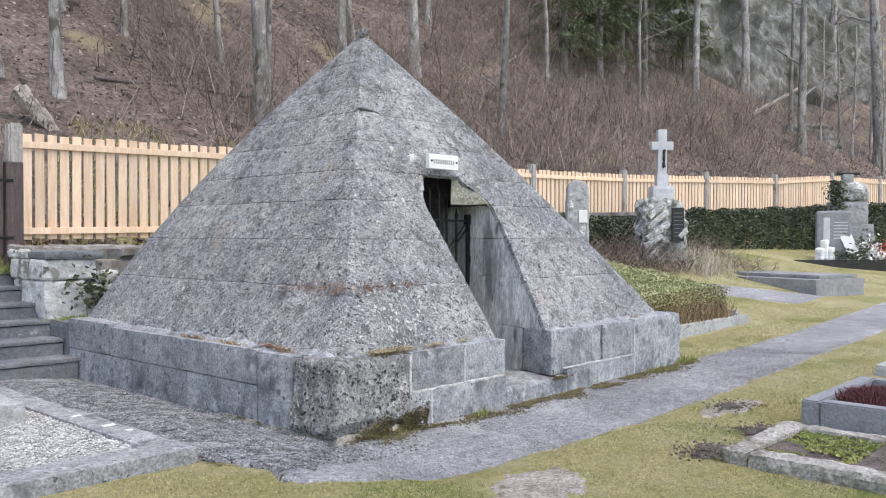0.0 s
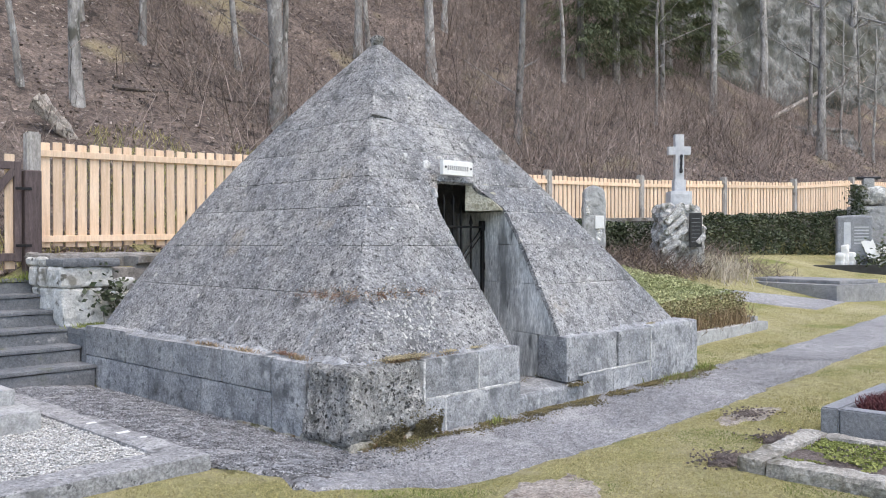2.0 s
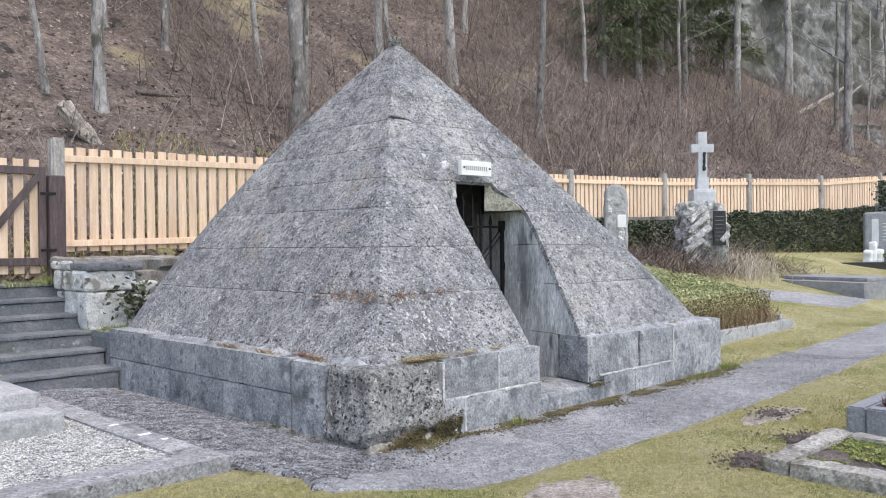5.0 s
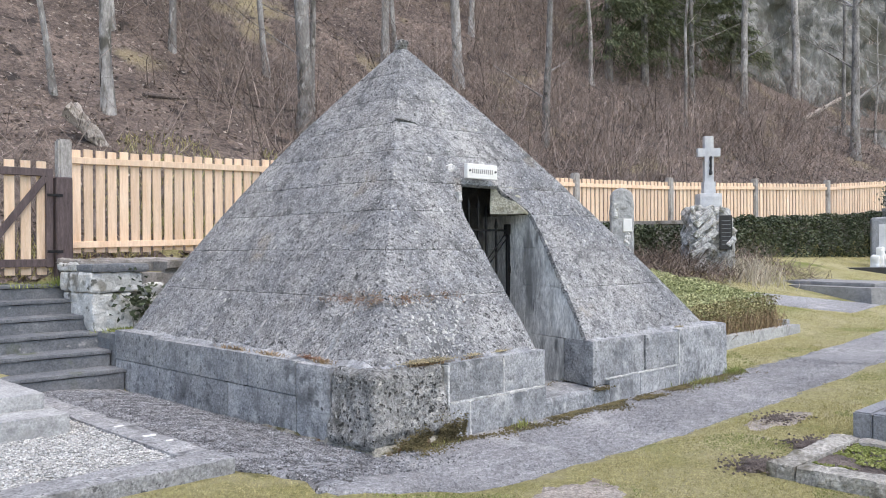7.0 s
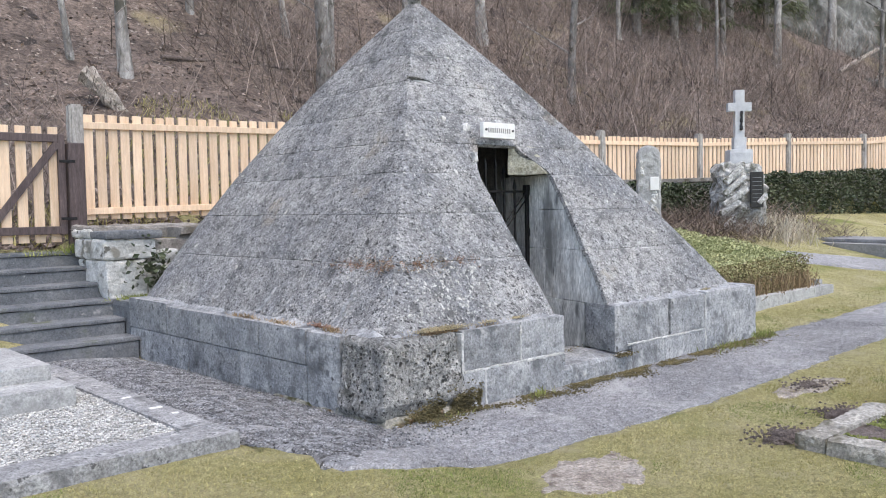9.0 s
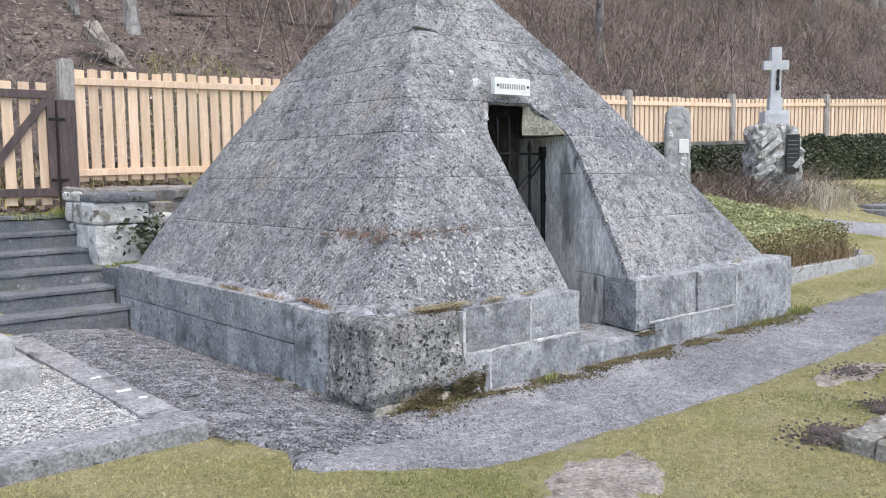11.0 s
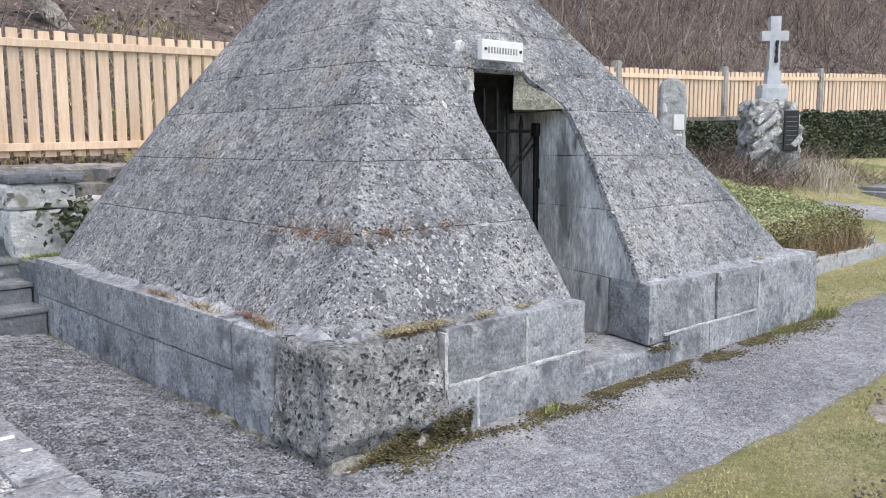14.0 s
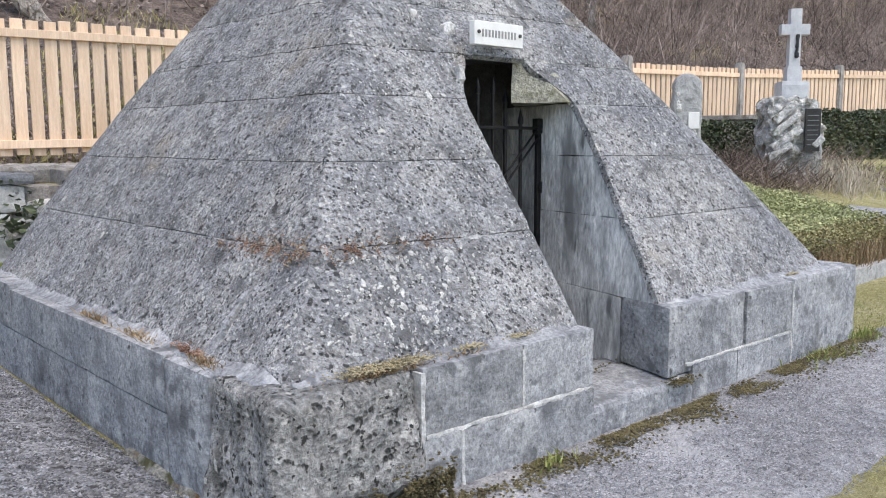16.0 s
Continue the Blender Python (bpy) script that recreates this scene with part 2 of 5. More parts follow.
def raw(name, verts, faces, material, parent=None, label="", flat=True):
    me = bpy.data.meshes.new(name)
    me.from_pydata(verts, [], faces)
    me.update()
    me.materials.append(material)
    if not flat:
        me.polygons.foreach_set("use_smooth", [True] * len(me.polygons))
    ob = new(name, me)
    ob.parent = parent
    if label:
        ob["label"] = label
    return ob


def thing(name, label, category, place=(0, 0, 0), group="", kind=""):
    ob = new(name)
    ob.empty_display_size = 0.1
    ob.location = place
    return tagged(ob, label, category, group, kind)


def box_bm(x0, x1, y0, y1, z0, z1, bevel=0.006, segments=1):
    bm = bmesh.new()
    bmesh.ops.create_cube(bm, size=1.0, matrix=Matrix.LocRotScale(((x0 + x1) / 2, (y0 + y1) / 2, (z0 + z1) / 2), None, (x1 - x0, y1 - y0, z1 - z0)))
    if bevel:
        bmesh.ops.bevel(bm, geom=list(bm.edges), offset=bevel, segments=segments, affect="EDGES")
    return bm


def beam_bm(a, b, w, h, bevel=0.004):
    """A bar of section w x h from a to b."""
    a, b = Vector(a), Vector(b)
    d = b - a
    bm = box_bm(-w / 2, w / 2, -h / 2, h / 2, 0, d.length, bevel)
    bmesh.ops.transform(bm, matrix=Matrix.Translation(a) @ d.to_track_quat("Z", "Y").to_matrix().to_4x4(), verts=bm.verts)
    return bm


def rod_bm(a, b, r0, r1=None, sides=8):
    a, b = Vector(a), Vector(b)
    d = b - a
    bm = bmesh.new()
    bmesh.ops.create_cone(bm, cap_ends=True, segments=sides, radius1=r0, radius2=r0 if r1 is None else r1, depth=d.length,
                          matrix=Matrix.Translation((a + b) / 2) @ d.to_track_quat("Z", "Y").to_matrix().to_4x4())
    return bm


def rough_bm(x0, x1, y0, y1, z0, z1, cell=0.06, amp=0.008, r=0.02, freq=6.0, warp=None):
    """A stone block: rounded edges and uneven faces."""
    lo, hi = Vector((x0, y0, z0)), Vector((x1, y1, z1))
    n = [max(2, int(math.ceil((hi[i] - lo[i]) / cell))) for i in range(3)]
    bm = bmesh.new()
    for axis in range(3):
        u, v = (axis + 1) % 3, (axis + 2) % 3
        for side in (0, 1):
            grid = []
            for i in range(n[u] + 1):
                row = []
                for j in range(n[v] + 1):
                    p = Vector((0, 0, 0))
                    p[axis] = hi[axis] if side else lo[axis]
                    p[u], p[v] = lerp(lo[u], hi[u], i / n[u]), lerp(lo[v], hi[v], j / n[v])
                    inner = Vector([min(max(p[k], lo[k] + r), hi[k] - r) for k in range(3)])
                    d = (p - inner).normalized()
                    q = inner + d * r
                    q += d * amp * (noise.noise(q * freq) + 0.6 * noise.noise(q * freq * 2.7))
                    if warp:
                        q = warp(q)
                    row.append(bm.verts.new(q))
                grid.append(row)
            for i in range(n[u]):
                for j in range(n[v]):
                    f = [grid[i][j], grid[i + 1][j], grid[i + 1][j + 1], grid[i][j + 1]]
                    bm.faces.new(f if side else f[::-1])
    bmesh.ops.remove_doubles(bm, verts=bm.verts, dist=1e-5)
    return bm


# ---- the lie of the land ----
POSTS = [(0.17, 6.4, 2.95), (3.8, 6.4, 3.02), (7.42, 6.4, 3.08), (11.05, 6.4, 3.15), (14.98, 6.4, 3.26), (18.87, 6.01, 3.41),
         (22.6, 5.46, 3.53), (26.5, 5.0, 3.79), (30.3, 4.5, 3.85), (34.1, 4.0, 3.95), (38.0, 3.5, 4.05)]


def along(x):
    """The fence line at x: its y and the height of its post tops."""
    for (xa, ya, za), (xb, yb, zb) in zip(POSTS, POSTS[1:]):
        if x <= xb:
            t = max(-0.5, (x - xa) / (xb - xa))
            return lerp(ya, yb, t), lerp(za, zb, t)
    return POSTS[-1][1], POSTS[-1][2]


def table(x, *pairs):
    for (a, va), (b, vb) in zip(pairs, pairs[1:]):
        if x <= b:
            return lerp(va, vb, max(0.0, (x - a) / (b - a)))
    return pairs[-1][1]


def wall_front(x):
    return table(x, (0.0, 5.0), (5.0, 5.3), (9.0, 5.75), (15, 5.75)) if x < 15 else along(x)[0] - 0.62


def coping(x):
    return table(x, (0.0, 1.33), (3.0, 1.5), (9.0, 2.02), (12.0, 2.1)) if x < 12 else along(x)[1] - 1.09


def land(x, y):
    """Height of the ground."""
    rise = 0.02 * min(max(0.0, x - 4), 40)
    lawn = rise + smooth(5.2, 8, x) * table(y, (0.1, 0.0), (0.8, 0.04), (3.0, 0.40), (4.2, 0.72), (5.2, 0.95), (6.5, 1.0))
    bank = smooth(1.5, 0.2, x) * table(y, (4.5, 0.0), (4.6, 0.45), (5.0, 0.52), (6.0, 0.9))
    if -1.25 < x < 0.3:
        bank = table(y, (4.2, 0.0), (6.1, 0.8), (6.3, 1.05))
    if x <= -1.25:
        bank = table(y, (4.0, 0.0), (4.3, 0.1), (6.0, 0.95))
    near = max(lawn, bank) + 0.075 * smooth(0.1, -0.8, x) * smooth(-3.5, -0.6, y) + 0.012 * noise.noise((x * 0.9, y * 0.9, 0)) - 0.15 * smooth(-2, -12, y)
    wf = wall_front(x) if x > 0.3 else 6.15
    if y < wf + 0.12:
        return near
    foot = coping(x) - 0.12 if x > 0.1 else 1.08
    fy = along(x)[0] if x > 0.1 else 6.4
    d = y - fy - 0.4
    hill = foot
    if d > 0:
        hill += table(d, (0, 0), (2.5, 0.75), (8, 4.2), (25, 19), (60, 56), (110, 88), (900, 95))
        hill += (0.55 * smooth(46, 66, x)) * d
        k = min(1.0, d / 6)
        hill += k * (0.9 * noise.noise((x * 0.11, y * 0.11, 3)) + 0.35 * noise.noise((x * 0.4, y * 0.4, 9)) + 0.12 * noise.noise((x * 1.3, y * 1.3, 5)))
    return hill


def steps_of(*spans):
    out = []
    for a, b, s in spans:
        k = max(1, round((b - a) / s))
        out += [lerp(a, b, i / k) for i in range(k)]
    return out + [spans[-1][1]]


gx = steps_of((-900, -120, 130), (-120, -30, 9), (-30, -6, 1.2), (-6, 1.5, 0.25), (1.5, 40, 0.4), (40, 70, 1.5), (70, 150, 8), (150, 900, 125))
gy = steps_of((-900, -60, 140), (-60, -12, 6), (-12, -4, 0.8), (-4, 4, 0.25), (4, 7, 0.1), (7, 16, 0.4), (16, 40, 0.8), (40, 120, 4), (120, 900, 130))
gv = [(x, y, land(x, y)) for y in gy for x in gx]
gw = len(gx)
gf = [(j * gw + i, j * gw + i + 1, (j + 1) * gw + i + 1, (j + 1) * gw + i) for j in range(len(gy) - 1) for i in range(gw - 1)]
ground = raw("ground", gv, gf, M_GRASS, flat=False)
ground.data.materials.append(M_LITTER)
mats = []
for f in ground.data.polygons:
    c = f.center
    edge = (along(c.x)[0] if c.x > 0.1 else 6.4) + 0.5 + 1.0 * noise.noise((c.x * 0.7, c.y * 0.7, 2))
    mats.append(1 if c.y > edge else 0)
ground.data.polygons.foreach_set("material_index", mats)
tagged(ground, "winter lawn rising to a slope of brown leaf litter", "ground", kind="structure")


def strip(name, rows, mat, lift, label, category, across=10):
    """A sheet on the ground between two edges, given as (x, y, x, y) rows; the outer rim dips into the soil."""
    v, f = [], []
    for k, (xa, ya, xb, yb) in enumerate(rows):
        for i in range(across + 1):
            t = i / across
            x, y = lerp(xa, xb, t), lerp(ya, yb, t)
            z = land(x, y) + (-0.03 if i in (0, across) or k in (0, len(rows) - 1) else lift)
            v.append((x, y, z))
    w = across + 1
    for k in range(len(rows) - 1):
        for i in range(across):
            f.append((k * w + i, k * w + i + 1, (k + 1) * w + i + 1, (k + 1) * w + i))
    return tagged(raw(name, v, f, mat, flat=False), label, category, kind="structure")


def wob(a, s=1.0):
    return s * (0.06 * noise.noise((a * 1.1, 0, 1)) + 0.05 * noise.noise((a * 4.3, 3, 1)) + 0.03 * noise.noise((a * 11, 7, 1)))


def path_low(x):
    return table(x, (-0.95, -0.72), (-0.67, -0.91), (-0.25, -1.16), (0.37, -1.19), (1.3, -1.22), (2.4, -1.24), (4.4, -1.18), (7, -1.10), (12, -1.08), (46, -1.0)) + wob(x)


def path_high(x):
    return table(x, (-0.95, -0.55), (-0.85, -0.3), (-0.4, 0.1), (5.35, 0.1), (5.5, 0.05), (6.9, -0.04), (9, 0.0), (15, 0.3), (46, 0.6)) + (wob(x + 40) if x > 5.3 else 0)


rows = [(x, path_low(x), x, path_high(x)) for x in steps_of((-0.95, 8, 0.07), (8, 46, 0.3))]
strip("road", rows, M_PATH, 0.02, "pale grey stone chippings path beside the tomb", "path", 14)
rows = []
for y in steps_of((-0.66, 4.25, 0.07)):
    rows.append((table(y, (-0.66, -0.98), (-0.3, -0.93), (0.0, -1.0), (0.15, -1.1), (4.25, -1.3)) + (wob(y) if y < 0 else 0), y, table(y, (-0.66, -0.7), (0.0, 0.02), (4.25, 0.05)), y))
strip("pavement", rows, M_DAMP, 0.028, "damp dark gravel strip between grave and tomb", "gravel")

# ---- pyramid tomb ----
APEX = Vector((2.42, 2.40, 3.84))
FOOT, ZB = (0.1, 5.1, 0.1, 4.43), 0.62
COURSES = [0.62, 1.12, 1.52, 1.88, 2.17, 2.49, 2.80, 3.12, 3.44, 3.80]
DOOR_L, DOOR_R, DOOR_TOP, SKEW = 1.95, 2.71, 2.19, 0.27  # the right side of the passage runs askew
tomb = thing("pyramid_tomb", "weathered grey limestone pyramid tomb on a block plinth", "tomb", (2.5, 2.2, 0))
hold = Matrix.Translation((-2.5, -2.2, 0))


def section(z):
    """West, east, front and back of the pyramid at a height; the east and the back have bulged with age."""
    h = (z - ZB) / (APEX.z - ZB)
    return lerp(FOOT[0], APEX.x, h), lerp(FOOT[1], APEX.x, h) + 0.6 * h * (1 - h), lerp(FOOT[2], APEX.y, h), lerp(FOOT[3], APEX.y, h) + 1.6 * h * (1 - h)


def jamb(z):
    """The edge at which the slope meets the right side of the passage."""
    return table(z, (0.62, 2.73), (1.12, 2.865), (1.5, 2.945), (1.88, 3.0), (2.2, 2.98))


def face_point(face, a, z):
    x0, x1, y0, y1 = section(z)
    return Vector({"front": (a, y0, z), "back": (a, y1, z), "west": (x0, a, z), "east": (x1, a, z)}[face])


def face_range(face, z):
    x0, x1, y0, y1 = section(z)
    return (x0, x1) if face in ("front", "back") else (y0, y1)


def normal_of(face):
    z0, z1 = ZB, APEX.z - 0.5
    a = face_point(face, 2, z0)
    n = (face_point(face, 3, z0) - a).cross(face_point(face, 2, z1) - a).normalized()
    out = {"front": (0, -1, 0), "back": (0, 1, 0), "west": (-1, 0, 0), "east": (1, 0, 0)}[face]
    return n if n.dot(Vector(out)) > 0 else -n


def face_stone(face, z0, z1, lo, hi, cell, free_lo, free_hi):
    """One stone of a course: lo(z), hi(z) bound it; free ends meet an arris and have no joint."""
    n = normal_of(face)
    gap = 0.003
    za, zz = z0 + gap * 0.8, z1 - gap * 0.8
    mid = (z0 + z1) / 2
    nu = max(2, int((hi(mid) - lo(mid)) / cell))
    nv = max(2, int((z1 - z0) * 1.23 / cell))
    v, f, ring = [], [], []
    for j in range(nv + 1):
        z = lerp(za, zz, j / nv)
        a0, a1 = lo(z) + (0 if free_lo else gap), hi(z) - (0 if free_hi else gap)
        for i in range(nu + 1):
            p = face_point(face, lerp(a0, a1, i / nu), z)
            d = 0.012 * noise.noise(p * 2.3) + 0.010 * noise.noise(p * 7) + 0.006 * noise.noise(p * 17)
            if j in (0, nv):
                d -= 0.004 + 0.016 * max(0, noise.noise(p * 4))
            if (i == 0 and not free_lo) or (i == nu and not free_hi):
                d -= 0.005
            h = (z - ZB) / (APEX.z - ZB)
            worn = lerp(0.30, 0.07, min(1, h * 1.6))
            s0, s1 = face_range(face, z)
            a = lerp(a0, a1, i / nu)
            k = max(0.0, 1 - min(a - s0 if free_lo else 9, s1 - a if free_hi else 9) / worn)
            inward = (Vector((APEX.x, APEX.y, p.z)) - p).normalized()
            q = p + n * d * (1 - k) + (inward * k - n * (1 - k)).normalized() * (worn * 0.2 * k * k + k * 0.012 * noise.noise(p * 5))
            if face == "front" and j == 0 and abs(z0 - 2.80) < 0.01 and a - s0 < 0.3:
                q.z += 0.035
            v.append(q - Vector((2.5, 2.2, 0)))
    w = nu + 1
    for j in range(nv):
        for i in range(nu):
            f.append((j * w + i, j * w + i + 1, (j + 1) * w + i + 1, (j + 1) * w + i))
    rim = [i for i in range(nu + 1)] + [j * w + nu for j in range(1, nv + 1)] + [nv * w + i for i in range(nu - 1, -1, -1)] + [j * w for j in range(nv - 1, 0, -1)]
    back = len(v)
    for k in rim:
        v.append(v[k] - n * 0.045)
    m = len(rim)
    for k in range(m):
        f.append((rim[k], back + k, back + (k + 1) % m, rim[(k + 1) % m]))
    me = bpy.data.meshes.new("stone")
    me.from_pydata([tuple(q) for q in v], [], f)
    me.materials.append(M_STONE)
    bm = bmesh.new()
    bm.from_mesh(me)
    bmesh.ops.recalc_face_normals(bm, faces=bm.faces)
    bm.faces.ensure_lookup_table()
    if bm.faces[0].normal.dot(n) < 0:
        bmesh.ops.reverse_faces(bm, faces=bm.faces)
    bm.to_mesh(me)
    bm.free()
    ob = new("stone", me)
    ob.parent = tomb
    return ob


rng = random.Random(5)
for face, cell in (("front", 0.045), ("west", 0.05), ("east", 0.3), ("back", 0.3)):
    for k, (z0, z1) in enumerate(zip(COURSES, COURSES[1:])):
        a0, a1 = face_range(face, (z0 + z1) / 2)
        count = max(1, round((a1 - a0) / 1.25))
        shift = 0.12 if k % 2 else -0.1
        cuts = [lerp(a0, a1, (i + shift + rng.uniform(-0.08, 0.08)) / count) for i in range(1, count)]
        if face == "front" and z0 < DOOR_TOP - 0.05:
            spans = [[None, *[c for c in cuts if c < DOOR_L - 0.3], "left"], ["right", *[c for c in cuts if c > DOOR_R + 0.6], None]]
        else:
            spans = [[None, *cuts, None]]
        for edges in spans:
            for l, r in zip(edges, edges[1:]):
                if l is None:
                    lo = lambda z, face=face: face_range(face, z)[0]
                elif l == "right":
                    lo = lambda z: lerp(jamb(z), 2.70, smooth(1.88, 2.19, z) * (z > 1.89))
                else:
                    lo = lambda z, l=l: l
                if r is None:
                    hi = lambda z, face=face: face_range(face, z)[1]
                elif r == "left":
                    hi = lambda z: DOOR_L if z < 1.875 else lerp(1.97, 2.15, smooth(1.88, 2.19, z))
                else:
                    hi = lambda z, r=r: r
                face_stone(face, z0, z1, lo, hi, cell, l is None, r is None)


def bed_joint(face, z, a0, a1):
    """A bed of mortar just behind the joint between two courses."""
    n = normal_of(face)
    v, f, k = [], [], max(2, int((a1 - a0) / 0.12))
    for i in range(k + 1):
        a = lerp(a0, a1, i / k)
        for dz in (-0.03, 0.03):
            q = face_point(face, a, z + dz)
            v.append(tuple(q - n * (0.0165 + 0.005 * noise.noise(q * 5)) - Vector((2.5, 2.2, 0))))
    for i in range(k):
        f.append((2 * i, 2 * i + 2, 2 * i + 3, 2 * i + 1))
    raw("mortar_bed", v, f, M_BEDDING, tomb, "thin weathered mortar bed", flat=False)


for z in COURSES[1:-1]:
    for face in ("front", "west"):
        a0, a1 = face_range(face, z)
        if face == "front" and z < DOOR_TOP:
            bed_joint(face, z, a0 + 0.08, DOOR_L - 0.02)
            bed_joint(face, z, jamb(z) + 0.07, a1 - 0.08)
        else:
            bed_joint(face, z, a0 + 0.08, a1 - 0.08)


def set_in(ob):
    """Moves a part built in world places into the tomb's own."""
    ob.matrix_local = hold
    return ob


def block(x0, x1, y0, y1, z0, z1, mat=None, cell=0.05, amp=0.006, r=0.011, name="plinth_block", warp=None, label=""):
    return set_in(part(name, rough_bm(x0, x1, y0, y1, z0, z1, cell, amp, r, 6, warp), mat or M_BASE, tomb, label))


def slump(q):
    """The corner block leans out at its foot and is hollowed on its face."""
    k = 1 - min(1.0, max(0.0, q.z / 0.62))
    out = 0.07 * k * k
    low = 0.03 * noise.noise(q * 3.0) + 0.02 * noise.noise(q * 8)
    cut = 0.05 * smooth(0.17, 0.06, q.z + 0.05 * noise.noise(q * 4)) * (q.y < 0.3)
    return Vector((q.x - (out + low) * (1 if q.x < 0.3 else 0.0), q.y - (out + low) * (1 if q.y < 0.3 else 0.0) + cut, q.z))


G = 0.0025
block(-0.02, 0.74 - G, -0.02, 0.55, 0.045, 0.62, M_CONGLOM, 0.026, 0.014, 0.075, "corner_block", slump, "pitted rough corner block with moss")


def crumble(q):
    k = smooth(0.09, -0.06, q.z)
    return q + Vector((-(0.06 * k + 0.03 * noise.noise(q * 5)) * (q.x < 0.3), -(0.06 * k + 0.035 * noise.noise(q * 6)) * (q.y < 0.3), 0))


M_FOOTING = surf("mossy_footing", (0.25, 0.235, 0.19), (0.42, 0.40, 0.35), 3, 45, 1.0, 0.02,
                 spots=(((0.10, 0.095, 0.045), 5, 0.50, 0.62), ((0.16, 0.10, 0.05), 7, 0.58, 0.68), ((0.06, 0.06, 0.05), 20, 0.6, 0.68)), grain=0.5)
block(-0.03, 0.80, -0.045, 0.6, -0.15, 0.085, M_FOOTING, 0.03, 0.016, 0.03, "footing", crumble, "crumbling mossy footing under the corner")
block(0.0, 0.4, 0.6 + G, 1.5, -0.15, 0.05, M_FOOTING, 0.04, 0.014, 0.025, "footing", crumble)
block(-0.005, 0.5, 0.55 + G, 1.02, -0.15, 0.615, M_BASE, 0.05, 0.01, 0.03)
for y0, y1 in ((1.02, 1.75), (1.75, 2.6), (2.6, 3.55), (3.55, 4.48)):
    block(0.0, 0.45, y0 + G, y1 - G, 0.333, 0.62 + 0.03 * (y0 > 3.5))
for y0, y1 in ((1.02, 2.1), (2.1, 3.1), (3.1, 4.48)):
    block(0.004, 0.45, y0 + G, y1 - G, -0.15, 0.331)
for x0, x1 in ((0.74, 1.40), (1.40, 1.96)):
    block(x0 + G, x1 - G, 0.0, 0.45, 0.305, 0.62)
for x0, x1 in ((0.74, 0.98), (0.98, 1.96)):
    block(x0 + G, x1 - G, -0.01, 0.45, -0.15, 0.29)
def turn_in(q):
    """The jamb end of the block follows the askew passage."""
    return Vector((q.x + SKEW * max(0.0, q.y) * smooth(3.2, 2.7, q.x), q.y, q.z))


block(2.69, 3.6, 0.012, 0.455, 0.192, 0.63, None, 0.04, 0.009, 0.02, "plinth_block", turn_in)
block(3.603, 4.25, 0.0, 0.45, 0.26, 0.62)
for x0, x1 in ((2.95, 3.5), (3.503, 4.25)):
    block(x0, x1, 0.0, 0.45, -0.15, 0.245)
block(4.26, 5.34, -0.01, 0.55, -0.15, 0.64, None, 0.05, 0.009, 0.03)
for y0, y1 in ((0.56, 1.8), (1.81, 3.1), (3.11, 4.48)):
    block(4.85, 5.34, y0, y1, -0.15, 0.62, None, 0.2)
for x0, x1 in ((0.46, 1.7), (1.71, 3.2), (3.21, 4.84)):
    block(x0, x1, 4.0, 4.48, -0.15, 0.62, None, 0.2)
# pale mortar showing in the joints of the plinth
for x0, x1, y0, y1, z0, z1 in ((0.728, 0.752, -0.006, 0.3, 0.0, 0.6), (0.76, 1.95, -0.005, 0.3, 0.287, 0.307), (1.39, 1.41, -0.004, 0.3, 0.3, 0.6), (2.88, 4.25, -0.003, 0.3, 0.24, 0.258), (4.245, 4.268, -0.005, 0.3, 0.02, 0.6),
                               (0.97, 0.99, -0.012, 0.3, 0.02, 0.29)):
    set_in(part("mortar_joint", rough_bm(x0, x1, y0, y1, z0, z1, 0.03, 0.012, 0.004, 11), M_MORTAR, tomb, "pale mortar joint"))

# uneven mortar fillet where the pyramid meets its ledge
def fillet(face, a0, a1):
    v, f, n = [], [], int((a1 - a0) / 0.04)
    for i in range(n + 1):
        a = lerp(a0, a1, i / n)
        k = 0.35 + 0.5 * noise.noise((a * 3, 0 if face == "front" else 9, 1)) + 0.4 * noise.noise((a * 11, 0 if face == "front" else 9, 4))
        low = 0.03 * smooth(0.16, 0.0, a - a0) + 0.03 * smooth(0.12, 0.0, a1 - a)
        for out, z in ((0.03 + 0.04 * (1 - k), 0.605), (0.07, 0.618 + 0.010 * k), (0.11, 0.63 + 0.02 * k), (0.135 + 0.02 * k, 0.655 + 0.03 * k), (0.2, 0.64)):
            v.append((a, out, z - low) if face == "front" else (out, a, z - low))
    for i in range(n):
        for j in range(4):
            q = (i * 5 + j, (i + 1) * 5 + j, (i + 1) * 5 + j + 1, i * 5 + j + 1)
            f.append(q if face == "front" else q[::-1])
    set_in(raw("fillet", v, f, M_BASE, tomb, "weathered mortar fillet", flat=False))


fillet("front", 0.16, 1.95)
fillet("front", 2.78, 5.1)
fillet("west", 0.16, 4.4)

M_CORBEL = surf("mossy_limestone", (0.30, 0.29, 0.23), (0.50, 0.48, 0.40), 3, 40, 0.9, 0.02, spots=(((0.15, 0.145, 0.08), 6, 0.52, 0.66),), grain=0.5)
# passage: side walls in courses, threshold, lintel, inner chamber floor
def cheek(x0, x1, z0, z1):
    ya, yb = face_point("front", 2, z0).y + 0.026, face_point("front", 2, z1).y + 0.026
    bm = rough_bm(x0, x1, 0, 1.9, z0 + 0.001, z1 - 0.001, 0.05, 0.006, 0.004)
    for q in bm.verts:
        start = lerp(ya, yb, (q.co.z - z0) / (z1 - z0))
        q.co.y = lerp(start, 1.9, q.co.y / 1.9)
    return set_in(part("passage_stone", bm, M_CHEEK, tomb, "rain-streaked passage side stone"))


